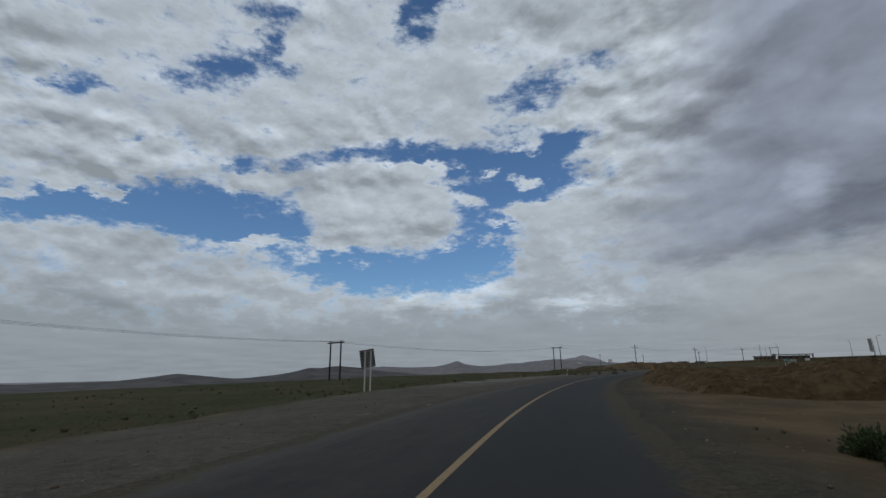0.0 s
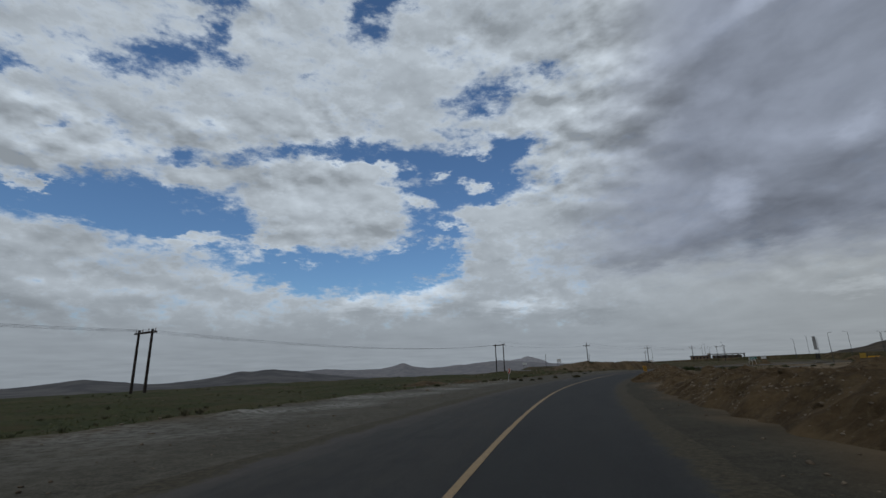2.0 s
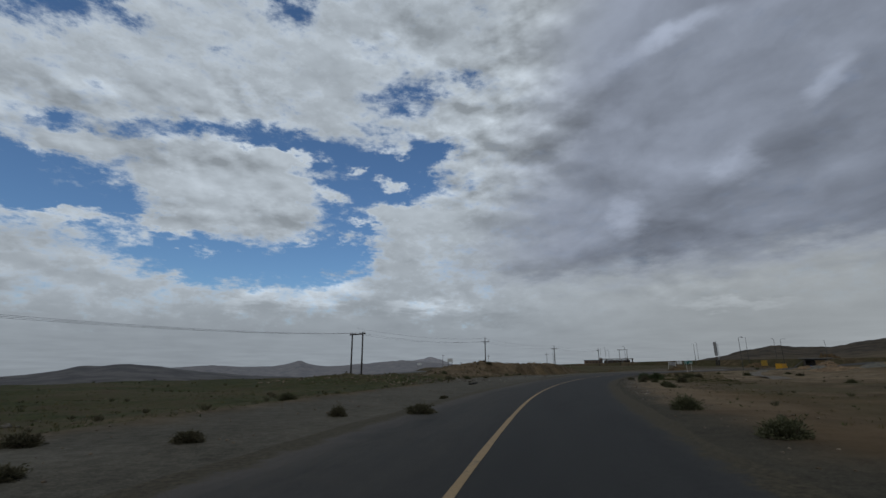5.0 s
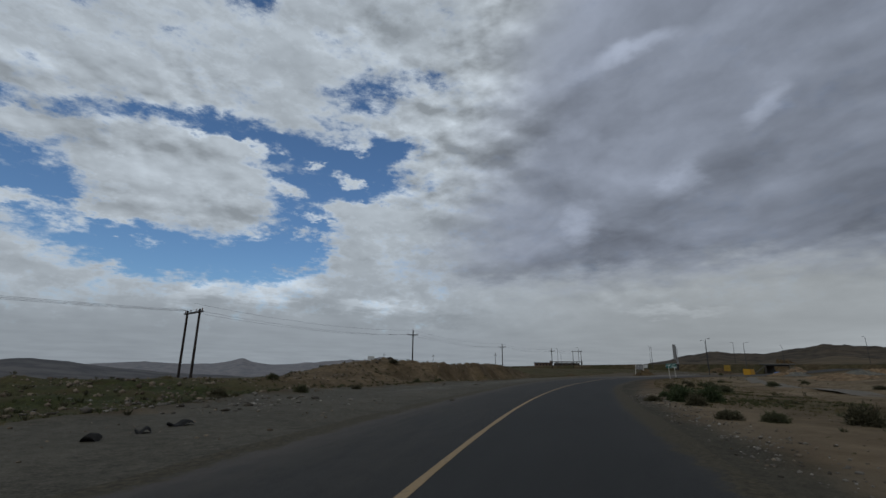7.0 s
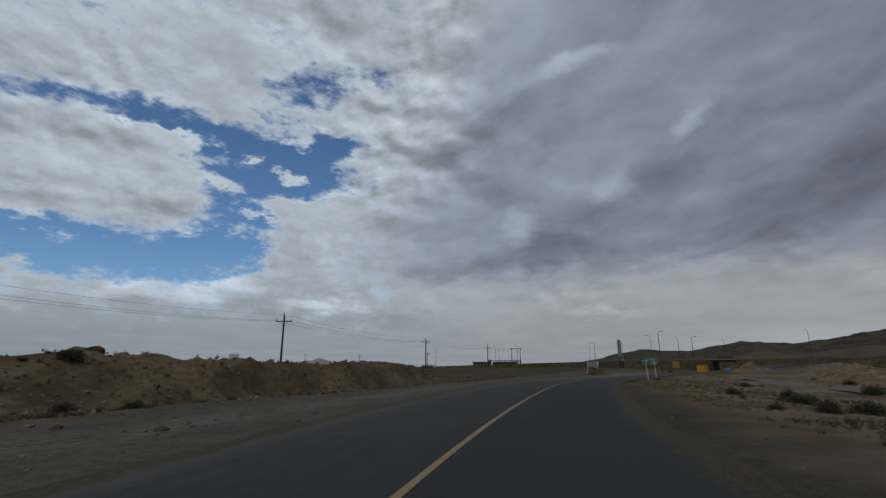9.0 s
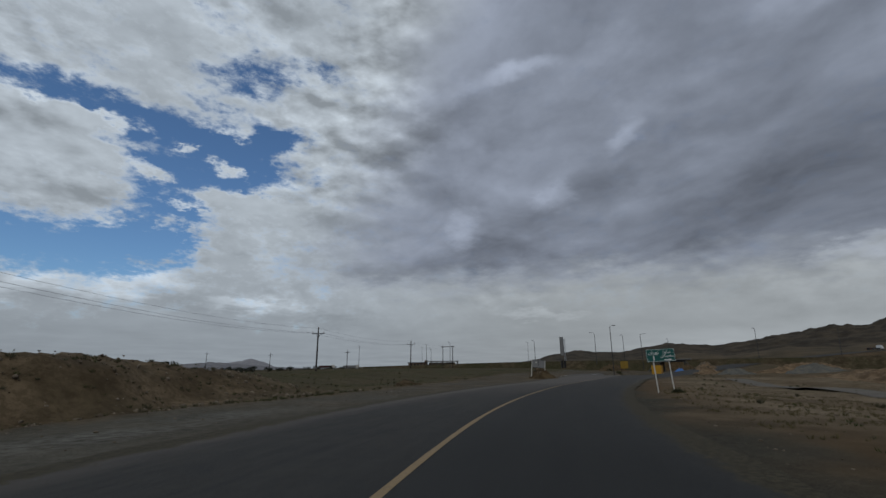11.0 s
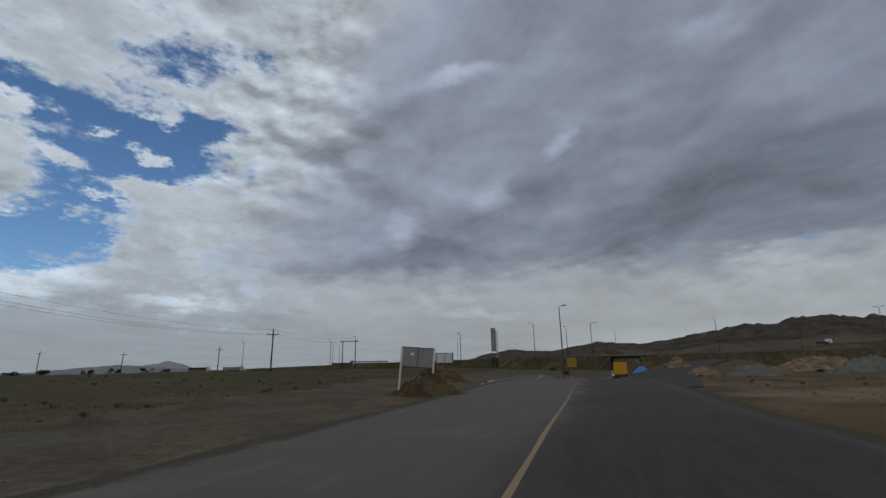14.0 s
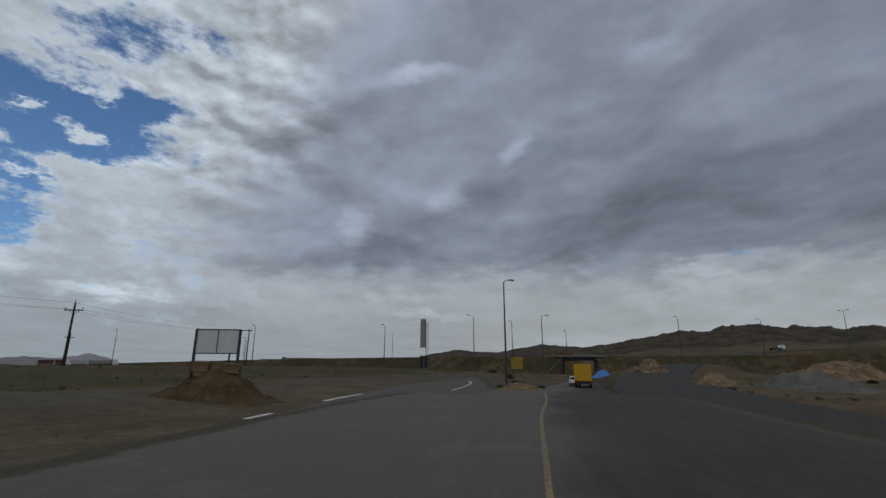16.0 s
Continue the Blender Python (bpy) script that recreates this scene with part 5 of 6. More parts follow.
def sedan(m, label, paint=CAR_WHITE, name="car"):
    """A four-door saloon; +x is its nose."""
    ob = thing(name, m, label, "car")
    def ring(x, half, z0, z1):
        return [(x, -half * 0.94, z0), (x, -half, z0 + 0.18), (x, -half, (z0 + z1) / 2), (x, -half * 0.93, z1 - 0.06), (x, -half * 0.82, z1),
                (x, half * 0.82, z1), (x, half * 0.93, z1 - 0.06), (x, half, (z0 + z1) / 2), (x, half, z0 + 0.18), (x, half * 0.94, z0)]
    part("body", loft([ring(-2.15, 0.72, 0.34, 0.86), ring(-2.05, 0.80, 0.26, 0.93), ring(-1.3, 0.84, 0.2, 0.95), ring(0.3, 0.84, 0.2, 0.92), ring(1.1, 0.84, 0.2, 0.88), ring(1.95, 0.80, 0.24, 0.76), ring(2.15, 0.70, 0.32, 0.66)]), paint, ob, smooth=False)
    def cab(x, half, z0, z1):
        return [(x, -half, z0), (x, -half * 0.86, z1), (x, half * 0.86, z1), (x, half, z0)]
    part("window_band", loft([cab(-1.62, 0.74, 0.92, 0.94), cab(-1.05, 0.76, 0.90, 1.36), cab(0.1, 0.76, 0.90, 1.38), cab(0.95, 0.74, 0.88, 0.92)]), GLASS, ob, "dark window glass")
    part("roof", loft([cab(-1.12, 0.68, 1.335, 1.39), cab(-0.5, 0.69, 1.36, 1.43), cab(0.1, 0.68, 1.35, 1.41)]), paint, ob)
    for x0, z0, x1, z1 in ((-1.6, 0.93, -1.05, 1.38), (-0.35, 0.9, -0.38, 1.38), (0.95, 0.9, 0.1, 1.38)):
        part("pillar", bars(*(((x0, 0.755 * s, z0), (x1, 0.66 * s, z1), 0.035) for s in (-1, 1)), sides=5), paint, ob)
    for s in (-1, 1):
        part("headlight", boxed((2.02, 2.14, min(0.42 * s, 0.66 * s), max(0.42 * s, 0.66 * s), 0.54, 0.66), bevel=0.02), PALE_SHEET, ob, "clear headlight")
        part("tail_light", boxed((-2.16, -2.06, min(0.45 * s, 0.70 * s), max(0.45 * s, 0.70 * s), 0.62, 0.80), bevel=0.02), RED, ob, "red tail light")
        for x in (-1.3, 1.32):
            wheel(ob, x, 0.76 * s, 0.3)
    part("bumper", boxed((-2.22, -2.1, -0.74, 0.74, 0.32, 0.50), bevel=0.03), DARK_STEEL, ob)
    part("bumper", boxed((2.1, 2.22, -0.74, 0.74, 0.30, 0.46), bevel=0.03), DARK_STEEL, ob)
    return ob


def lorry(m, label, cab_paint, box_paint, size=(5.2, 2.3, 2.3), flat=False, name="truck"):
    """A small lorry; +x is its nose."""
    ob = thing(name, m, label, "truck")
    L, W, H = size
    part("chassis", boxed((-L - 0.1, 2.0, -0.45, 0.45, 0.55, 0.85)), DARK_STEEL, ob)
    part("cab", loft([[(0.25, -W * 0.45, 0.6), (0.25, -W * 0.43, 2.35), (0.25, W * 0.43, 2.35), (0.25, W * 0.45, 0.6)], [(1.35, -W * 0.45, 0.6), (1.35, -W * 0.42, 2.32), (1.35, W * 0.42, 2.32), (1.35, W * 0.45, 0.6)],
                      [(1.95, -W * 0.44, 0.55), (1.75, -W * 0.43, 1.4), (1.75, W * 0.43, 1.4), (1.95, W * 0.44, 0.55)]]), cab_paint, ob)
    part("windscreen", boxed((1.48, 1.56, -W * 0.38, W * 0.38, 1.45, 2.15)), GLASS, ob, "dark windscreen")
    if flat:
        part("flatbed", boxed((-L, 0.1, -W / 2, W / 2, 0.9, 1.08), bevel=0.02), box_paint, ob)
    else:
        part("cargo_box", boxed((-L, 0.1, -W / 2, W / 2, 0.95, 0.95 + H), bevel=0.03), box_paint, ob)
        for s in (-1, 1):
            part("door", boxed((-L - 0.03, -L, min(0.02 * s, (W / 2 - 0.08) * s), max(0.02 * s, (W / 2 - 0.08) * s), 1.02, 0.9 + H)), box_paint, ob)
    part("rear_bumper", boxed((-L - 0.08, -L, -W / 2 + 0.1, W / 2 - 0.1, 0.55, 0.75)), BLACK, ob)
    for s in (-1, 1):
        part("tail_light", boxed((-L - 0.11, -L - 0.07, min((W / 2 - 0.4) * s, (W / 2 - 0.15) * s), max((W / 2 - 0.4) * s, (W / 2 - 0.15) * s), 0.6, 0.72)), RED, ob, "red tail light")
        for x in (1.1, -L + 0.9, -L + 1.9):
            wheel(ob, x, (W / 2 - 0.2) * s, 0.45, 0.3)
    return ob


sedan(local((35.5, 54.8), Vector((0.93, 0.15)), ground_z(35.5, 54.8) - 0.04), "white saloon car parked behind the earth heaps")
sedan(local((214.6, 208.4), BRIDGE_ROAD, ground_z(214.6, 208.4) + 0.04), "white saloon car on the road before the underpass", name="car")
lorry(local((210.4, 205.4), BRIDGE_ROAD, ground_z(210.4, 205.4) + 0.04), "small lorry with a yellow cargo box before the underpass", YELLOW, YELLOW)
lorry(local((388, 187.6), Vector((0.9, -0.35)), 8.86), "lorry with an empty dark flatbed and a white cab", CAR_WHITE, DARK_STEEL, (7.0, 2.4, 0.2), True)
MAROON = plain("maroon_paint", (0.055, 0.020, 0.016), 0.5, vary=0.3)
for x, y, paint in ((186.5, 363.6, MAROON), (198.5, 360.6, GREY_SHEET)):
    lorry(local((x, y), Vector((0.97, -0.2)), 1.45), "dusty lorry with a dark load on the far highway", WHITE, paint, (6.0, 2.4, 1.1))


# ---- far building and shapes on the skyline ----
BRICK = plain("dull_brick", (0.13, 0.09, 0.065), 0.9, vary=0.4, scale=0.4)


def far_building():
    ob = thing("station_building", local((470, 655), Vector((0.82, -0.57)), 5.5), "long low roadside building with open bays and a flat roof", "building")
    part("wall", boxed((-34, -10, -6, 6, -3, 4.2)), BRICK, ob)
    part("roof", boxed((-35, -9, -6.8, 6.8, 4.2, 5.0), bevel=0.05), DARK_STEEL, ob)
    part("canopy", boxed((-10, 34, -7, 7, 5.6, 6.7), bevel=0.08), CONCRETE, ob)
    for k in range(7):
        x = -9 + 7 * k
        part("column", boxed((x - 0.5, x + 0.5, -5.5, -4.6, -3, 5.62)), CONCRETE, ob)
        part("column", boxed((x - 0.5, x + 0.5, 4.6, 5.5, -3, 5.62)), CONCRETE, ob)
    part("wall", boxed((-6, 30, 2, 4, -3, 4.6)), BRICK, ob)
    part("tower", boxed((-12, -8, -3, 3, -3, 7.6)), BRICK, ob)
    for k in range(5):
        x = -31 + 4.4 * k
        part("window", boxed((x, x + 2.4, -6.06, -5.98, 0.8, 2.8)), GLASS, ob)


far_building()


def far_sign(p, z, wide, high, lift):
    ob = thing("roadside_board", local(p, Vector((0.9, -0.4)), z), "small pale board on two posts along the far highway", "signboard", "far boards")
    part("panel", boxed((-wide / 2, wide / 2, -0.06, 0.06, lift, lift + high), bevel=0.02), PALE_SHEET, ob)
    for s in (-1, 1):
        part("post", bars(((s * wide * 0.35, 0.1, -1), (s * wide * 0.35, 0.1, lift + high), 0.07), sides=6), DARK_STEEL, ob)


far_sign((120, 420), 1.0, 3.4, 1.6, 2.2)
far_sign((72, 205), 2.0, 1.6, 1.1, 0.9)


# ---- plants ----
def leaf_build(dark, light):
    def build(node, calc, ramp, mixed, grain, where):
        r = node("ShaderNodeNewGeometry").outputs["Random Per Island"]
        return mixed(r, (*dark, 1), (*light, 1))
    return build


LEAF = material("bush_leaf", leaf_build((0.034, 0.038, 0.018), (0.100, 0.102, 0.052)), 0.8)
LEAF_GREY = material("grey_bush_leaf", leaf_build((0.036, 0.036, 0.020), (0.115, 0.105, 0.066)), 0.85)
GREEN_LEAF = material("green_bush_leaf", leaf_build((0.017, 0.028, 0.010), (0.056, 0.076, 0.028)), 0.8)
TREE_LEAF = material("tree_leaf", leaf_build((0.007, 0.010, 0.005), (0.028, 0.036, 0.016)), 0.8)
GRASS = material("dry_grass", leaf_build((0.050, 0.045, 0.018), (0.140, 0.115, 0.055)), 0.9)
GREEN_GRASS = material("green_grass", leaf_build((0.016, 0.028, 0.008), (0.055, 0.076, 0.022)), 0.85)
WEED = material("weed_leaf", leaf_build((0.023, 0.030, 0.011), (0.066, 0.073, 0.029)), 0.85)
TWIG = plain("twig", (0.06, 0.045, 0.032), 0.9)


def leaves_mesh(name, co, way, size, mat, rng, narrow=0.35):
    """Many small pointed leaves: co their feet, way their directions."""
    n = len(co)
    side = np.cross(way, rng.normal(size=(n, 3)))
    side /= np.linalg.norm(side, axis=1)[:, None] + 1e-9
    size = size[:, None]
    a, b, c, d = co, co + way * size * 0.5 + side * size * narrow, co + way * size, co + way * size * 0.5 - side * size * narrow
    v = np.stack([a, b, c, d], 1).reshape(-1, 3)
    f = np.arange(4 * n).reshape(n, 4)
    me = bpy.data.meshes.new(name)
    me.vertices.add(4 * n), me.loops.add(4 * n), me.polygons.add(n)
    me.vertices.foreach_set("co", v.ravel())
    me.loops.foreach_set("vertex_index", f.ravel())
    me.polygons.foreach_set("loop_start", np.arange(0, 4 * n, 4))
    me.update(calc_edges=True)
    me.materials.append(mat)
    return me


def bush_meshes(seed, leaf, count=5200, flat=1.0):
    rng = np.random.RandomState(seed)
    d = rng.normal(size=(count, 3))
    d[:, 2] = np.abs(d[:, 2])
    d /= np.linalg.norm(d, axis=1)[:, None]
    lump = 0.68 + 0.36 * waves(d[:, 0] * 2, d[:, 1] * 2 + d[:, 2], 1.3, seed, 3)
    r = lump * rng.uniform(0.35, 1.0, count) ** 0.6
    co = d * r[:, None] * (1, 1, flat)
    way = d * (1, 1, 1.3) + rng.normal(scale=0.45, size=d.shape)
    way /= np.linalg.norm(way, axis=1)[:, None]
    crown = leaves_mesh("crown", co, way, rng.uniform(0.06, 0.17, count), leaf, rng, 0.15)
    bm = bmesh.new()
    for k in range(12):
        e = Vector(rng.normal(size=3))
        e.z = abs(e.z) + 0.4
        bar(bm, (0, 0, -0.05), e.normalized() * 0.7, 0.025, 0.008, 5)
    stems = bpy.data.meshes.new("stems")
    bm.to_mesh(stems), bm.free()
    stems.materials.append(TWIG)
    return crown, stems


BUSHES = [bush_meshes(200 + k, LEAF if k % 2 else LEAF_GREY) for k in range(4)]


def bush(x, y, r, kind, tall=1.0, label="round dry desert bush on the verge"):
    ob = thing("bush", Matrix.LocRotScale((x, y, ground_z(x, y) - 0.03), Euler((0, 0, (x * 7 + y * 3) % 6.28)), (r, r, r * tall)), label, "bush", "desert bushes")
    for name, me in zip(("crown", "stems"), BUSHES[kind % 4]):
        o = new(name, me)
        o.parent = ob


for x, y, r, k in ((66.9, 114.4, 0.5, 1), (72.8, 120.2, 0.5, 1), (64.5, 113.0, 0.45, 2),
                   (89.4, 130.2, 0.55, 2), (82.8, 123.9, 0.7, 0), (74.2, 117.6, 0.65, 1), (89.7, 133.0, 0.45, 0),
                   (104.1, 139.7, 0.5, 1), (87.2, 128.5, 0.62, 3), (79.9, 125.0, 0.45, 2), (80.2, 122.8, 0.6, 1), (99.4, 129.9, 0.9, 1), (110.9, 152.6, 0.42, 3), (35.6, 76.6, 0.55, 1), (33.4, 73.0, 0.5, 3), (38.8, 82.3, 0.6, 1),
                   (60.7, 111.5, 0.5, 0), (60.1, 108.8, 0.55, 2), (56.2, 104.6, 0.5, 0), (56.7, 103.6, 0.42, 1), (58.4, 102.3, 0.6, 2), (52.1, 97.4, 0.5, 1), (51.5, 96.4, 0.42, 0), (50.3, 95.0, 0.45, 3), (88.3, 132.4, 0.42, 2), (85.4, 128.0, 0.7, 3), (79.7, 126.4, 0.3, 1), (82.1, 124.7, 0.75, 3), (73.2, 121.3, 0.5, 2), (22.5, 77.4, 0.35, 0), (21.0, 76.4, 0.3, 2), (24.2, 80.2, 0.4, 0), (17.4, 77.2, 0.3, 1), (27.5, 84.4, 0.35, 2), (33.0, 90.8, 0.3, 0), (64.6, 114.0, 0.32, 3), (11.7, 69.9, 0.35, 1), (18.7, 78.7, 0.42, 1), (21.3, 80.6, 0.45, 0), (42.0, 117.0, 0.5, 2), (50.0, 126.0, 0.45, 0), (44.8, 127.3, 0.5, 1), (59.0, 138.6, 0.5, 1),
                   (61.0, 138.0, 0.55, 3), (30, 84, 0.6, 0), (26, 92, 0.5, 1), (76, 100, 0.6, 1), (95, 118, 0.7, 0), (120, 138, 0.7, 1), (133, 146, 0.6, 3),
                   (58.2, 143.9, 0.7, 0), (46, 122, 0.55, 1), (206, 213, 0.9, 1), (211, 217, 1.0, 3), (198, 212, 0.8, 0), (216, 221, 1.1, 1), (222, 228, 1.2, 0), (201, 207.5, 0.7, 1), (226, 232, 1.3, 3), (214, 177, 0.9, 1), (222, 173, 0.9, 3), (209, 174, 0.7, 0), (231, 171, 1.0, 1)):
    bush(x, y, r, k, 0.75 + 0.2 * (k % 3))


GREEN_BUSHES = [bush_meshes(220 + k, GREEN_LEAF, 7000) for k in range(2)]
for k, (x, y, r) in enumerate(((7.5, 8.6, 0.62), (7.0, 7.2, 0.55), (8.3, 7.9, 0.6), (61.6, 110.6, 0.72), (62.4, 111.4, 0.78), (62.6, 110.1, 0.8), (63.9, 113.7, 0.36), (64.8, 112.6, 0.45), (66.2, 113.2, 0.45))):
    ob = thing("bush", Matrix.LocRotScale((x, y, ground_z(x, y) - 0.04), Euler((0, 0, 1.3 * k)), (r, r, r * 1.05)), "dense dark green bush on the verge", "bush", "green bushes")
    for name, me in zip(("crown", "stems"), GREEN_BUSHES[k % 2]):
        new(name, me).parent = ob


def tree(x, y, h, seed, label="low dark green tree with a dense crown in the field"):
    rng = np.random.RandomState(seed)
    z = ground_z(x, y)
    ob = thing("tree", pose(x, y, z), label, "tree", "field trees")
    bm = bmesh.new()
    bar(bm, (0, 0, -0.2), (0.05, 0, h * 0.45), 0.12, 0.07, 7)
    tips = []
    for k in range(7):
        a = rng.uniform(0, 6.28)
        e = Vector((math.cos(a) * h * rng.uniform(0.3, 0.9), math.sin(a) * h * rng.uniform(0.3, 0.9), h * rng.uniform(0.30, 0.80)))
        bar(bm, (0.03, 0, h * rng.uniform(0.2, 0.42)), e, 0.05, 0.02, 5)
        tips.append(e)
    part("trunk", bm, TWIG, ob)
    n = 900
    pick = rng.randint(0, 7, n)
    d = rng.normal(size=(n, 3))
    d /= np.linalg.norm(d, axis=1)[:, None]
    co = np.array([tuple(t) for t in tips])[pick] + d * (h * 0.28 * rng.uniform(0.2, 1, n) ** 0.6)[:, None] * (1, 1, 0.7)
    co[:, 2] = np.maximum(co[:, 2], 0.1)
    crown = new("crown", leaves_mesh("crown", co, d, rng.uniform(0.14, 0.3, n) * h / 2.4, TREE_LEAF, rng, 0.45))
    crown.parent = ob


for k, (x, y, h) in enumerate(((99.3, 208, 1.7), (101.5, 211, 1.6), (104.5, 223, 1.9), (107, 237, 2.2), (110, 240, 1.8), (114.6, 256, 2.6), (117, 258, 3.2), (121, 257, 2.4), (123.5, 256, 2.3), (127, 259, 2.4), (133, 263, 2.2), (138, 268, 2.0), (143, 268, 2.1), (147, 270, 1.9), (91, 195, 1.6), (88, 190, 1.5))):
    tree(x, y, 0.52 * h, 400 + k)


def scatter(count, seed, where, lo=-20.0, hi=330.0, left=60.0, right=60.0):
    """Random places along the road, kept where where(s, off, x, y) says so."""
    rng = np.random.RandomState(seed)
    s, off = rng.uniform(lo, hi, count), rng.uniform(-right, left, count)
    off = np.sign(off) * np.abs(off)
    p = along(s, off)
    x, y = p[:, 0], p[:, 1]
    s, off = stations(x, y)
    keep = rng.uniform(size=count) < where(s, off, x, y)
    x, y = x[keep], y[keep]
    return x, y, height(x, y)[0], rng


def tufts(name, label, mat, count, seed, where, blades, tall, **area):
    x, y, z, rng = scatter(count, seed, where, **area)
    n = len(x)
    big = rng.uniform(0.5, 1.3, n) * tall
    i = np.repeat(np.arange(n), blades)
    m = len(i)
    a = rng.uniform(0, 2 * math.pi, m)
    lean = rng.uniform(0.1, 0.9, m)
    way = np.stack([np.cos(a) * lean, np.sin(a) * lean, np.ones(m)], 1)
    way /= np.linalg.norm(way, axis=1)[:, None]
    r = rng.uniform(0, 0.35, m) * big[i]
    co = np.stack([x[i] + np.cos(a) * r, y[i] + np.sin(a) * r, z[i] - 0.02], 1)
    tagged(new(name, leaves_mesh(name, co, way, big[i] * rng.uniform(0.5, 1.0, m), mat, rng, 0.055)), label, "grass", kind="stuff")


def field(s, off, x, y):
    free = (off > verge_left(s) + 0.5 * waves(x, y, 4, 90)) | (off < -edge_right(s) - 3.5)
    patch = 0.35 + 0.65 * smoothstep(waves(x, y, 15, 91), -0.3, 0.5)
    near = np.exp(-np.maximum(np.abs(off) - 12, 0) / 26)
    return free * patch * near


tufts("dry_grass", "tufts of dry yellowish grass on bare soil", GRASS, 110000, 301, lambda s, o, x, y: field(s, o, x, y) * np.where(o > 0, 0.30 + 0.45 * (s > 90), 0.8 * (s > 60)), 7, 0.13)
tufts("green_grass", "low green weeds and grass in the field", WEED, 190000, 302, lambda s, o, x, y: field(s, o, x, y) * (o > 0) * (1 - 0.75 * smoothstep(s, 118, 135) * (1 - smoothstep(s, 180, 195))), 7, 0.12)
tufts("verge_grass", "green weeds at the road's verge", GREEN_GRASS, 6000, 303, lambda s, o, x, y: ((o < -edge_right(s) - 2.2) & (o > -12)) * np.where(s < 14, 0.5 * (s > 5) * (o < -5.5), 0.45 * ((s > 70) & (s < 205)) * smoothstep(waves(x, y, 6, 92), -0.4, 0.3)), 12, 0.13, right=14, left=1)


tufts("scrub_clumps", "low grey-green scrub clumps dotted over the dry field", LEAF_GREY, 7000, 306, lambda s, o, x, y: field(s, o, x, y) * np.where(o > 0, 0.55, 0.3 * (s > 85)), 46, 0.24)
tufts("scrub_clumps", "low dark olive scrub clumps dotted over the dry field", LEAF, 5000, 307, lambda s, o, x, y: field(s, o, x, y) * np.where(o > 0, 0.5, 0.2 * (s > 85)), 46, 0.22)


def bank_scrub(s, off, x, y):
    """Dry scrub on the slope of the cut bank, denser at its foot."""
    return ((off > verge_left(s)) & (off < 27)) * smoothstep(s, 108, 122) * (1 - smoothstep(s, 186, 198)) * (0.25 + 0.75 * smoothstep(waves(x, y, 6, 97), -0.2, 0.5)) * (0.45 + 0.55 * np.exp(-(off - 12) / 2.5))


tufts("bank_scrub", "dry olive scrub on the slope of the cut bank", LEAF_GREY, 5200, 308, bank_scrub, 30, 0.22, lo=106, hi=200, left=28, right=0)
tufts("bank_scrub", "low green weeds at the foot of the cut bank", WEED, 5200, 309, bank_scrub, 22, 0.18, lo=106, hi=200, left=19, right=0)


def weeds(s, off, x, y):
    """The denser strip of weeds on the verge."""
    return ((off < -7.0) & (off > -16)) * smoothstep(s, 122, 130) * (1 - smoothstep(s, 196, 206)) * smoothstep(waves(x, y, 5, 94), -0.5, 0.3)


tufts("roadside_weeds", "dense olive weeds and dry grass along the verge", GRASS, 13000, 304, weeds, 14, 0.12, lo=118, hi=206, right=17, left=0)
tufts("roadside_weeds", "dense green weeds along the verge", WEED, 10000, 305, lambda s, o, x, y: weeds(s, o, x, y) * (s < 150) * smoothstep(waves(x, y, 9, 95), -0.3, 0.3), 16, 0.13, lo=118, hi=152, right=17, left=0)


def stone_shapes(seed, n):
    rng = np.random.RandomState(seed)
    bm = bmesh.new()
    bmesh.ops.create_icosphere(bm, subdivisions=1, radius=1.0)
    base = np.array([v.co[:] for v in bm.verts])
    faces = np.array([[v.index for v in f.verts] for f in bm.faces])
    bm.free()
    return [base * rng.uniform(0.45, 1.3, (len(base), 1)) for _ in range(n)], faces


SHAPES, STONE_FACES = stone_shapes(11, 8)


def stone_build(node, calc, ramp, mixed, grain, where):
    r = node("ShaderNodeNewGeometry").outputs["Random Per Island"]
    c = mixed(r, (0.068, 0.052, 0.036, 1), (0.200, 0.165, 0.125, 1))
    return mixed(ramp(grain(where, 9.0), 0.4, 0.7, 0.0, 0.4), c, (0.10, 0.08, 0.06, 1)), grain(where, 25.0), 0.01


def rubble_build(node, calc, ramp, mixed, grain, where):
    r = node("ShaderNodeNewGeometry").outputs["Random Per Island"]
    c = mixed(ramp(r, 0.0, 0.75, 0.0, 0.45, False), (0.035, 0.030, 0.024, 1), (0.30, 0.28, 0.25, 1))
    c = mixed(ramp(r, 0.8, 1.0, 0.0, 0.8), c, (0.33, 0.31, 0.28, 1))
    return mixed(ramp(grain(where, 7.0), 0.4, 0.7, 0.0, 0.5), c, (0.08, 0.065, 0.045, 1)), grain(where, 20.0), 0.02


STONE = material("stone", stone_build, 0.9)


RUBBLE = material("rubble", rubble_build, 0.9)


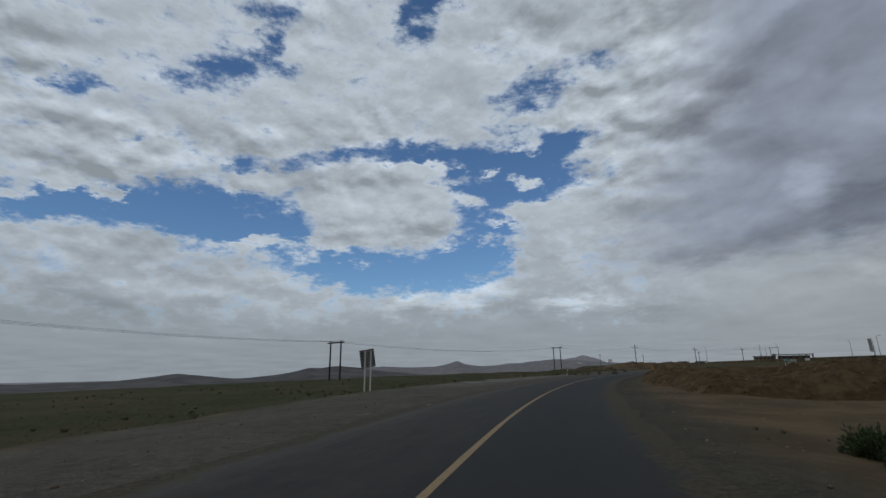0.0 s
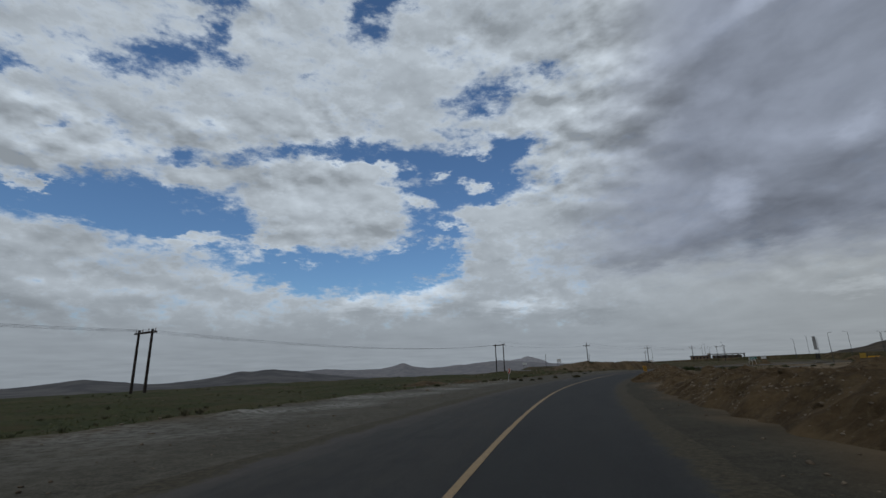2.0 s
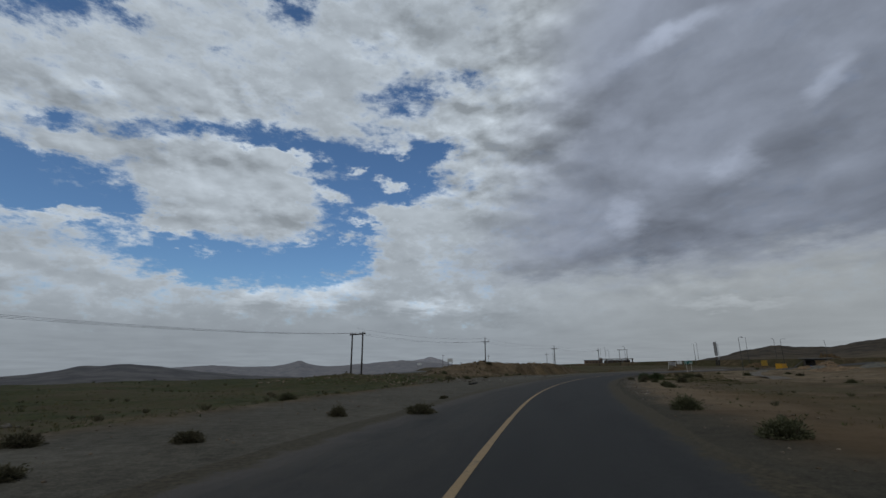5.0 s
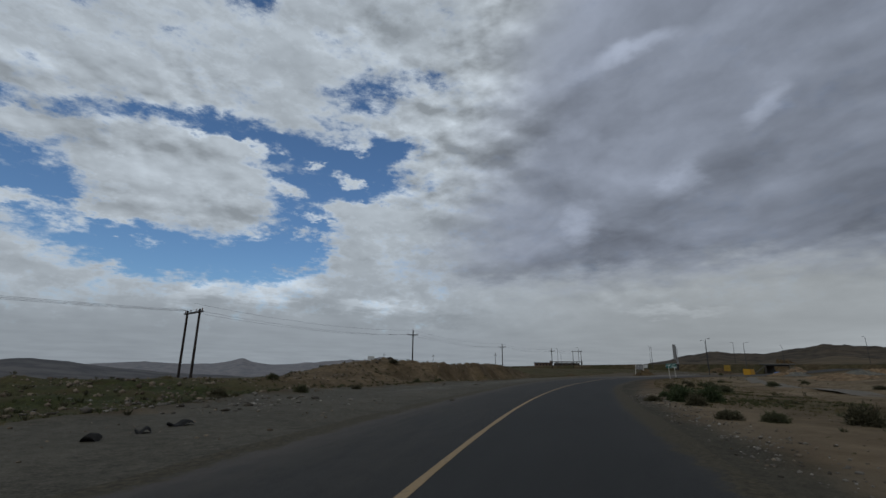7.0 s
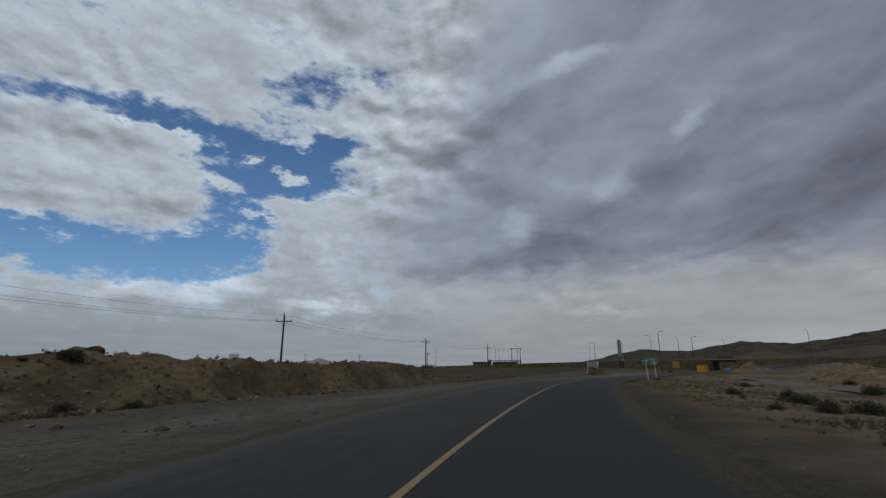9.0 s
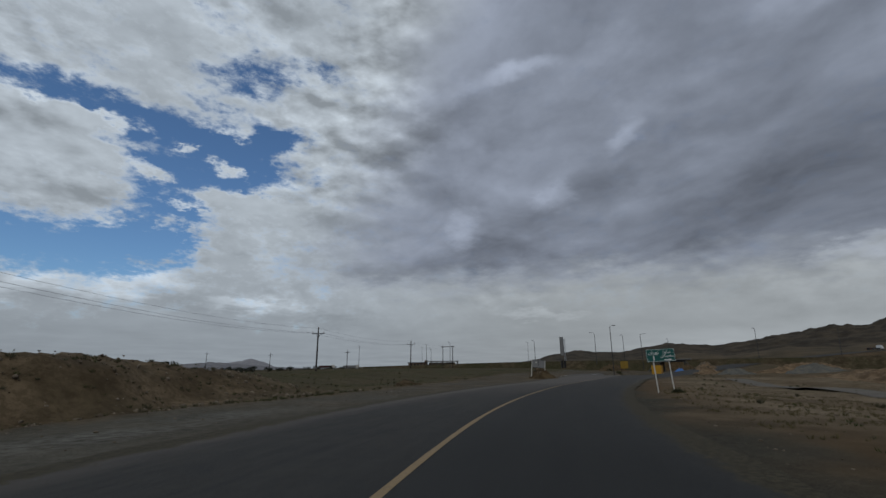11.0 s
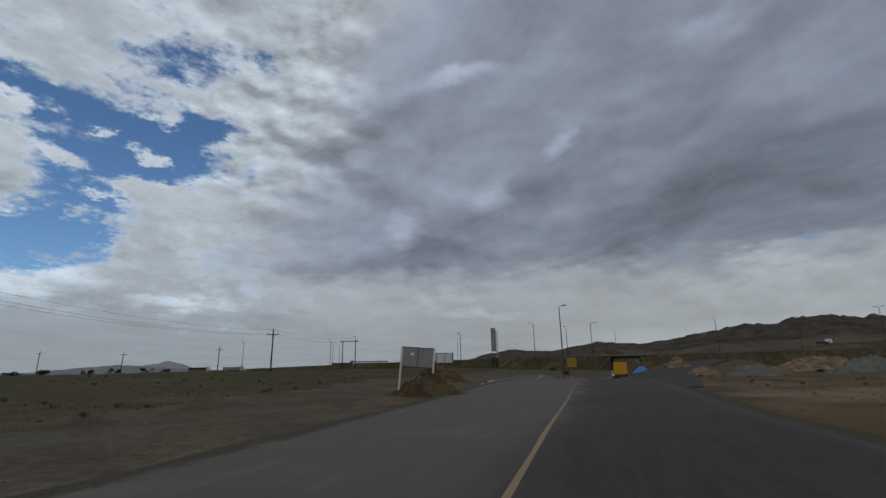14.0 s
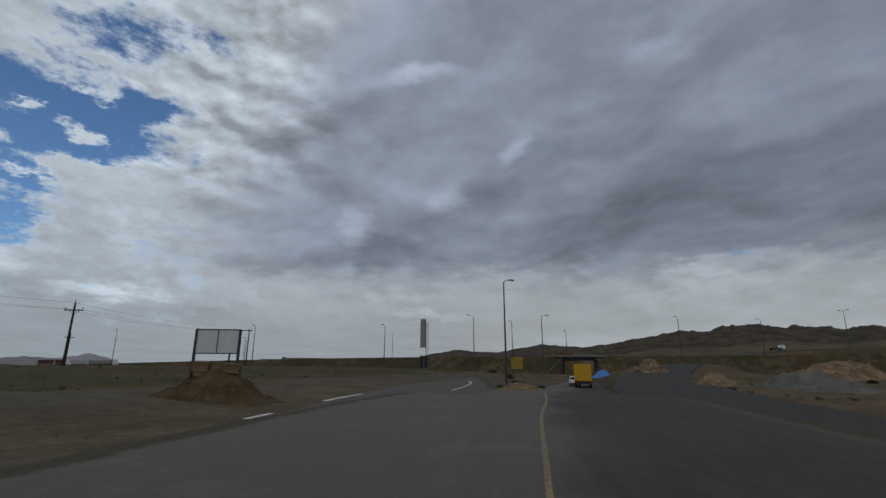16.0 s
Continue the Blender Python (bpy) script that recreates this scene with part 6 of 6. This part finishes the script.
def stones(name, label, x, y, z, size, seed, squash=0.6, mat=None):
    rng = np.random.RandomState(seed)
    n = len(x)
    k = len(SHAPES[0])
    kind = rng.randint(0, len(SHAPES), n)
    t = rng.uniform(0, 6.28, n)
    c, sn = np.cos(t)[:, None], np.sin(t)[:, None]
    shape = np.array(SHAPES)[kind] * size[:, None, None] * (1, 1, squash)
    v = np.stack([shape[..., 0] * c - shape[..., 1] * sn + x[:, None], shape[..., 0] * sn + shape[..., 1] * c + y[:, None], shape[..., 2] + z[:, None] + 0.15 * size[:, None]], -1).reshape(-1, 3)
    f = (STONE_FACES[None] + (np.arange(n) * k)[:, None, None]).reshape(-1, 3)
    me = bpy.data.meshes.new(name)
    me.vertices.add(len(v)), me.loops.add(f.size), me.polygons.add(len(f))
    me.vertices.foreach_set("co", v.ravel())
    me.loops.foreach_set("vertex_index", f.ravel())
    me.polygons.foreach_set("loop_start", np.arange(0, f.size, 3))
    me.update(calc_edges=True)
    me.materials.append(mat or STONE)
    tagged(new(name, me), label, "stones", kind="stuff")


def strewn():
    x, y, z, rng = scatter(34000, 501, lambda s, o, x, y: ((o > edge_left(s) + 0.8) | (o < -edge_right(s) - 0.3)) * np.exp(-np.maximum(np.abs(o) - 6, 0) / 9), left=40, right=40)
    stones("gravel_stones", "small grey and tan stones strewn over the verge", x, y, z, rng.uniform(0.012, 0.042, len(x)) * rng.choice([1, 1, 1, 1, 1.7], len(x)), 502)
    x, y, z, rng = scatter(2600, 503, lambda s, o, x, y: np.where(o > 0, (o > 12) * np.exp(-(o - 12) / 12) * (0.5 + 0.5 * ((s > 70) & (s < 190))), (o < -6) * np.exp((o + 6) / 10) * ((s > 90) & (s < 140))), left=40, right=40)
    stones("field_stones", "larger pale stones and clods in the field", x, y, z, rng.uniform(0.015, 0.045, len(x)), 504)
    x, y, z, rng = scatter(30000, 511, lambda s, o, x, y: ((o < -4.7) & (o > -7.2)) * smoothstep(s, 94, 104) * (1 - smoothstep(s, 132, 140)) * (0.25 + 0.75 * smoothstep(waves(x, y, 3.5, 96), -0.3, 0.4)) * np.exp(-((o + 5.6) / 0.8) ** 2), lo=92, hi=142, left=0, right=9)
    stones("verge_stones", "pale broken stones and clods strewn along the road's edge", x, y, z, rng.uniform(0.009, 0.032, len(x)) * rng.choice([0.7, 1, 1, 1.8], len(x)), 512, 0.6, RUBBLE)
    # rubble tipped beside the road on the left
    rng = np.random.RandomState(505)
    x, y = [], []
    near = []
    for cx, cy, n, r in ((11.0, 78.5, 220, 4.2), (15.5, 78.5, 160, 2.6), (16.8, 86.0, 50, 1.5), (13.8, 81.0, 60, 2.5), (41.0, 114.0, 200, 2.6), (43.0, 117.5, 120, 2.0), (62.6, 114.9, 90, 0.35), (61.6, 113.2, 70, 0.9), (60.6, 111.6, 110, 1.1), (59.6, 110.2, 110, 1.0), (63.0, 114.9, 30, 0.3), (61, 133, 25, 2.0), (98.5, 165.0, 60, 2.0)):
        x.append(cx + r * rng.normal(size=n)), y.append(cy + 0.6 * r * rng.normal(size=n)), near.append(np.full(n, 0.38 if r < 1.2 or cx > 90 else 1.0))
    x, y = np.concatenate(x), np.concatenate(y)
    stones("rubble", "tipped pale rubble and broken bricks beside the road", x, y, height(x, y)[0], rng.uniform(0.03, 0.10, len(x)) * rng.choice([0.7, 1, 1, 1.8], len(x)) * np.concatenate(near), 506, 0.45, RUBBLE)
    x, y, z, rng = scatter(14000, 507, lambda s, o, x, y: ((o > 12.5) & (o < 30) & (s > 112) & (s < 196)) * (0.4 + 0.6 * smoothstep(waves(x, y, 7, 93), -0.2, 0.4)), lo=110, hi=198, left=32, right=0)
    stones("bank_stones", "brown and tan clods and broken rock on the cut bank", x, y, z, rng.uniform(0.02, 0.065, len(x)) * rng.choice([1, 1, 1, 1.6, 2.6], len(x)), 508, 0.8)


strewn()


def mound_stones(centre, way, length, width, h, n, seed, small=0.012, large=0.05):
    """Stones sitting on a mound: found by casting rays down on it."""
    rng = np.random.RandomState(seed)
    d = np.array(way) / np.linalg.norm(way)
    deps = bpy.context.evaluated_depsgraph_get()
    xs, ys, zs = [], [], []
    for _ in range(n):
        a, b = rng.normal(scale=0.5, size=2)
        x, y = centre[0] + a * length * d[0] - b * width * d[1], centre[1] + a * length * d[1] + b * width * d[0]
        hit, place, *_ = scene.ray_cast(deps, Vector((x, y, 6)), Vector((0, 0, -1)))
        s, off = stations(np.array([x]), np.array([y]))
        clear = -off[0] > edge_right(s[0]) + 0.4 or off[0] > edge_left(s[0]) + 0.4
        if hit and clear and place.z > 0.10:
            xs.append(x), ys.append(y), zs.append(place.z - 0.01)
    stones("mound_stones", "pale stones and clods lying on the earth heap", np.array(xs), np.array(ys), np.array(zs), rng.uniform(small, large, len(xs)) * rng.choice([0.6, 0.6, 1, 1.5], len(xs)), seed + 1)


mound_stones((31.0, 66.6), (0.5, 0.866), 5.4, 3.4, 1.3, 3600, 601, 0.012, 0.045)
mound_stones((20.2, 45.5), (0.40, 0.92), 15, 2.6, 1.5, 2600, 603)
mound_stones((17.5, 26.0), (0.9, -0.3), 7, 4.0, 2.4, 500, 605)
mound_stones((136.3, 184.0), (0.6, -0.8), 2.0, 1.6, 1, 160, 607, 0.02, 0.09)
mound_stones((152.4, 197.8), (0.7, -0.7), 2.2, 1.7, 1, 120, 609, 0.02, 0.08)
mound_stones((228, 200.5), (0.95, 0.3), 11, 2.6, 1.6, 120, 611, 0.1, 0.4)


# ---- loose things ----
DARK_STONE = plain("dark_stone", (0.040, 0.034, 0.028), 0.9, vary=0.6, scale=3.0)


def boulder(x, y, r, seed, label):
    bm = bmesh.new()
    bmesh.ops.create_icosphere(bm, subdivisions=3, radius=r)
    for v in bm.verts:
        v.co *= 1 + 0.22 * noise.noise(v.co * (1.6 / r) + Vector((seed, 0, 0))) + 0.08 * noise.noise(v.co * (5 / r))
        v.co.z *= 0.62
    ob = part("boulder", bm, DARK_STONE if r > 0.3 or "dark" in label else STONE)
    ob.location = (x, y, ground_z(x, y) + 0.25 * r)
    tagged(ob, label, "rock", "boulders")


boulder(58.7, 147.0, 0.46, 3, "dark rounded boulder on top of the bank")
boulder(56.5, 144.5, 0.18, 8, "small dark boulder on top of the bank")
boulder(87.0, 128.0, 0.16, 5, "pale rock on the sandy ground")
for x, y, r in ((66.3, 116.4, 0.09), (10.2, 61.5, 0.12)):
    boulder(x, y, r, x, "pale stone at the verge")


def tyre_scrap(x, y, long, turn):
    """A curled strip of burst tyre lying on the gravel."""
    bm = bmesh.new()
    secs = []
    for k in range(9):
        u = k / 8 - 0.5
        w, z = 0.16 - 0.2 * u * u, 0.05 + 0.05 * math.sin(u * 7)
        cx = u * long
        secs.append([(cx, -w, z), (cx, -w * 0.5, z + 0.05), (cx, w * 0.5, z + 0.06), (cx, w, z), (cx, w * 0.5, z + 0.03), (cx, -w * 0.5, z + 0.02)])
    bm.free()
    ob = part("tyre_scrap", loft(secs), RUBBER)
    ob.matrix_world = pose(x, y, ground_z(x, y) - 0.02, 0, 0, turn)
    tagged(ob, "torn black strip of burst tyre on the gravel", "tyre scrap", "tyre scraps")


tyre_scrap(41.5, 108.1, 0.6, 40)
tyre_scrap(40.2, 106.0, 0.35, 80)
tyre_scrap(40.9, 106.9, 0.3, 10)
tyre_scrap(184, 183.5, 0.6, 20)


def tarpaulin():
    """A heap under a crumpled blue sheet."""
    n = 26
    u = np.linspace(-1, 1, n)
    a, b = np.meshgrid(u, u, indexing="ij")
    r = np.sqrt(a ** 2 + b ** 2)
    z = 1.7 * (1 - smoothstep(r, 0.1, 1.05)) * (1 + 0.25 * waves(a, b, 0.8, 33)) + 0.1 * waves(a, b, 0.3, 34)
    co = np.stack([a * 1.2, b * 2.1, 0.75 * z - 0.15 * smoothstep(r, 0.8, 1.3)], -1).reshape(-1, 3)
    i = np.arange(n * n).reshape(n, n)
    me = bpy.data.meshes.new("tarpaulin")
    me.from_pydata(co.tolist(), [], np.stack([i[:-1, :-1], i[1:, :-1], i[1:, 1:], i[:-1, 1:]], -1).reshape(-1, 4).tolist())
    me.materials.append(BLUE)
    ob = new("tarpaulin", me)
    ob.matrix_world = local((233.3, 210.4), BRIDGE_ROAD, ground_z(233.3, 210.4) + 0.02)
    tagged(ob, "crumpled blue tarpaulin over a heap beside the road", "tarpaulin")


tarpaulin()


def slab(x, y, z, turn, size):
    bm = boxed((-size[0] / 2, size[0] / 2, -size[1] / 2, size[1] / 2, 0, size[2]), bevel=0.03)
    for v in bm.verts:
        v.co += Vector((noise.noise(v.co * 3 + Vector((x, y, 0))), noise.noise(v.co * 3 + Vector((y, 0, x))), noise.noise(v.co * 4))) * 0.05
    ob = part("concrete_lump", bm, SANDY)
    ob.matrix_world = pose(x, y, z, 6, 4, turn)
    tagged(ob, "pale broken lump of footing at the billboard's posts", "rubble")


slab(151.7, 198.2, 1.22, -45, (0.75, 0.35, 0.42))
slab(152.6, 197.5, 1.18, -40, (0.8, 0.3, 0.38))


def ballast_posts():
    """A short bar gate of two white posts beside the far field."""
    for x, y in ((176, 301), (170, 300)):
        ob = thing("marker_post", pose(x, y, 1.2), "short white marker post in the field", "post", "marker posts")
        part("post", bars(((0, 0, -0.3), (0, 0, 1.4), 0.06), sides=6), WHITE, ob)


ballast_posts()
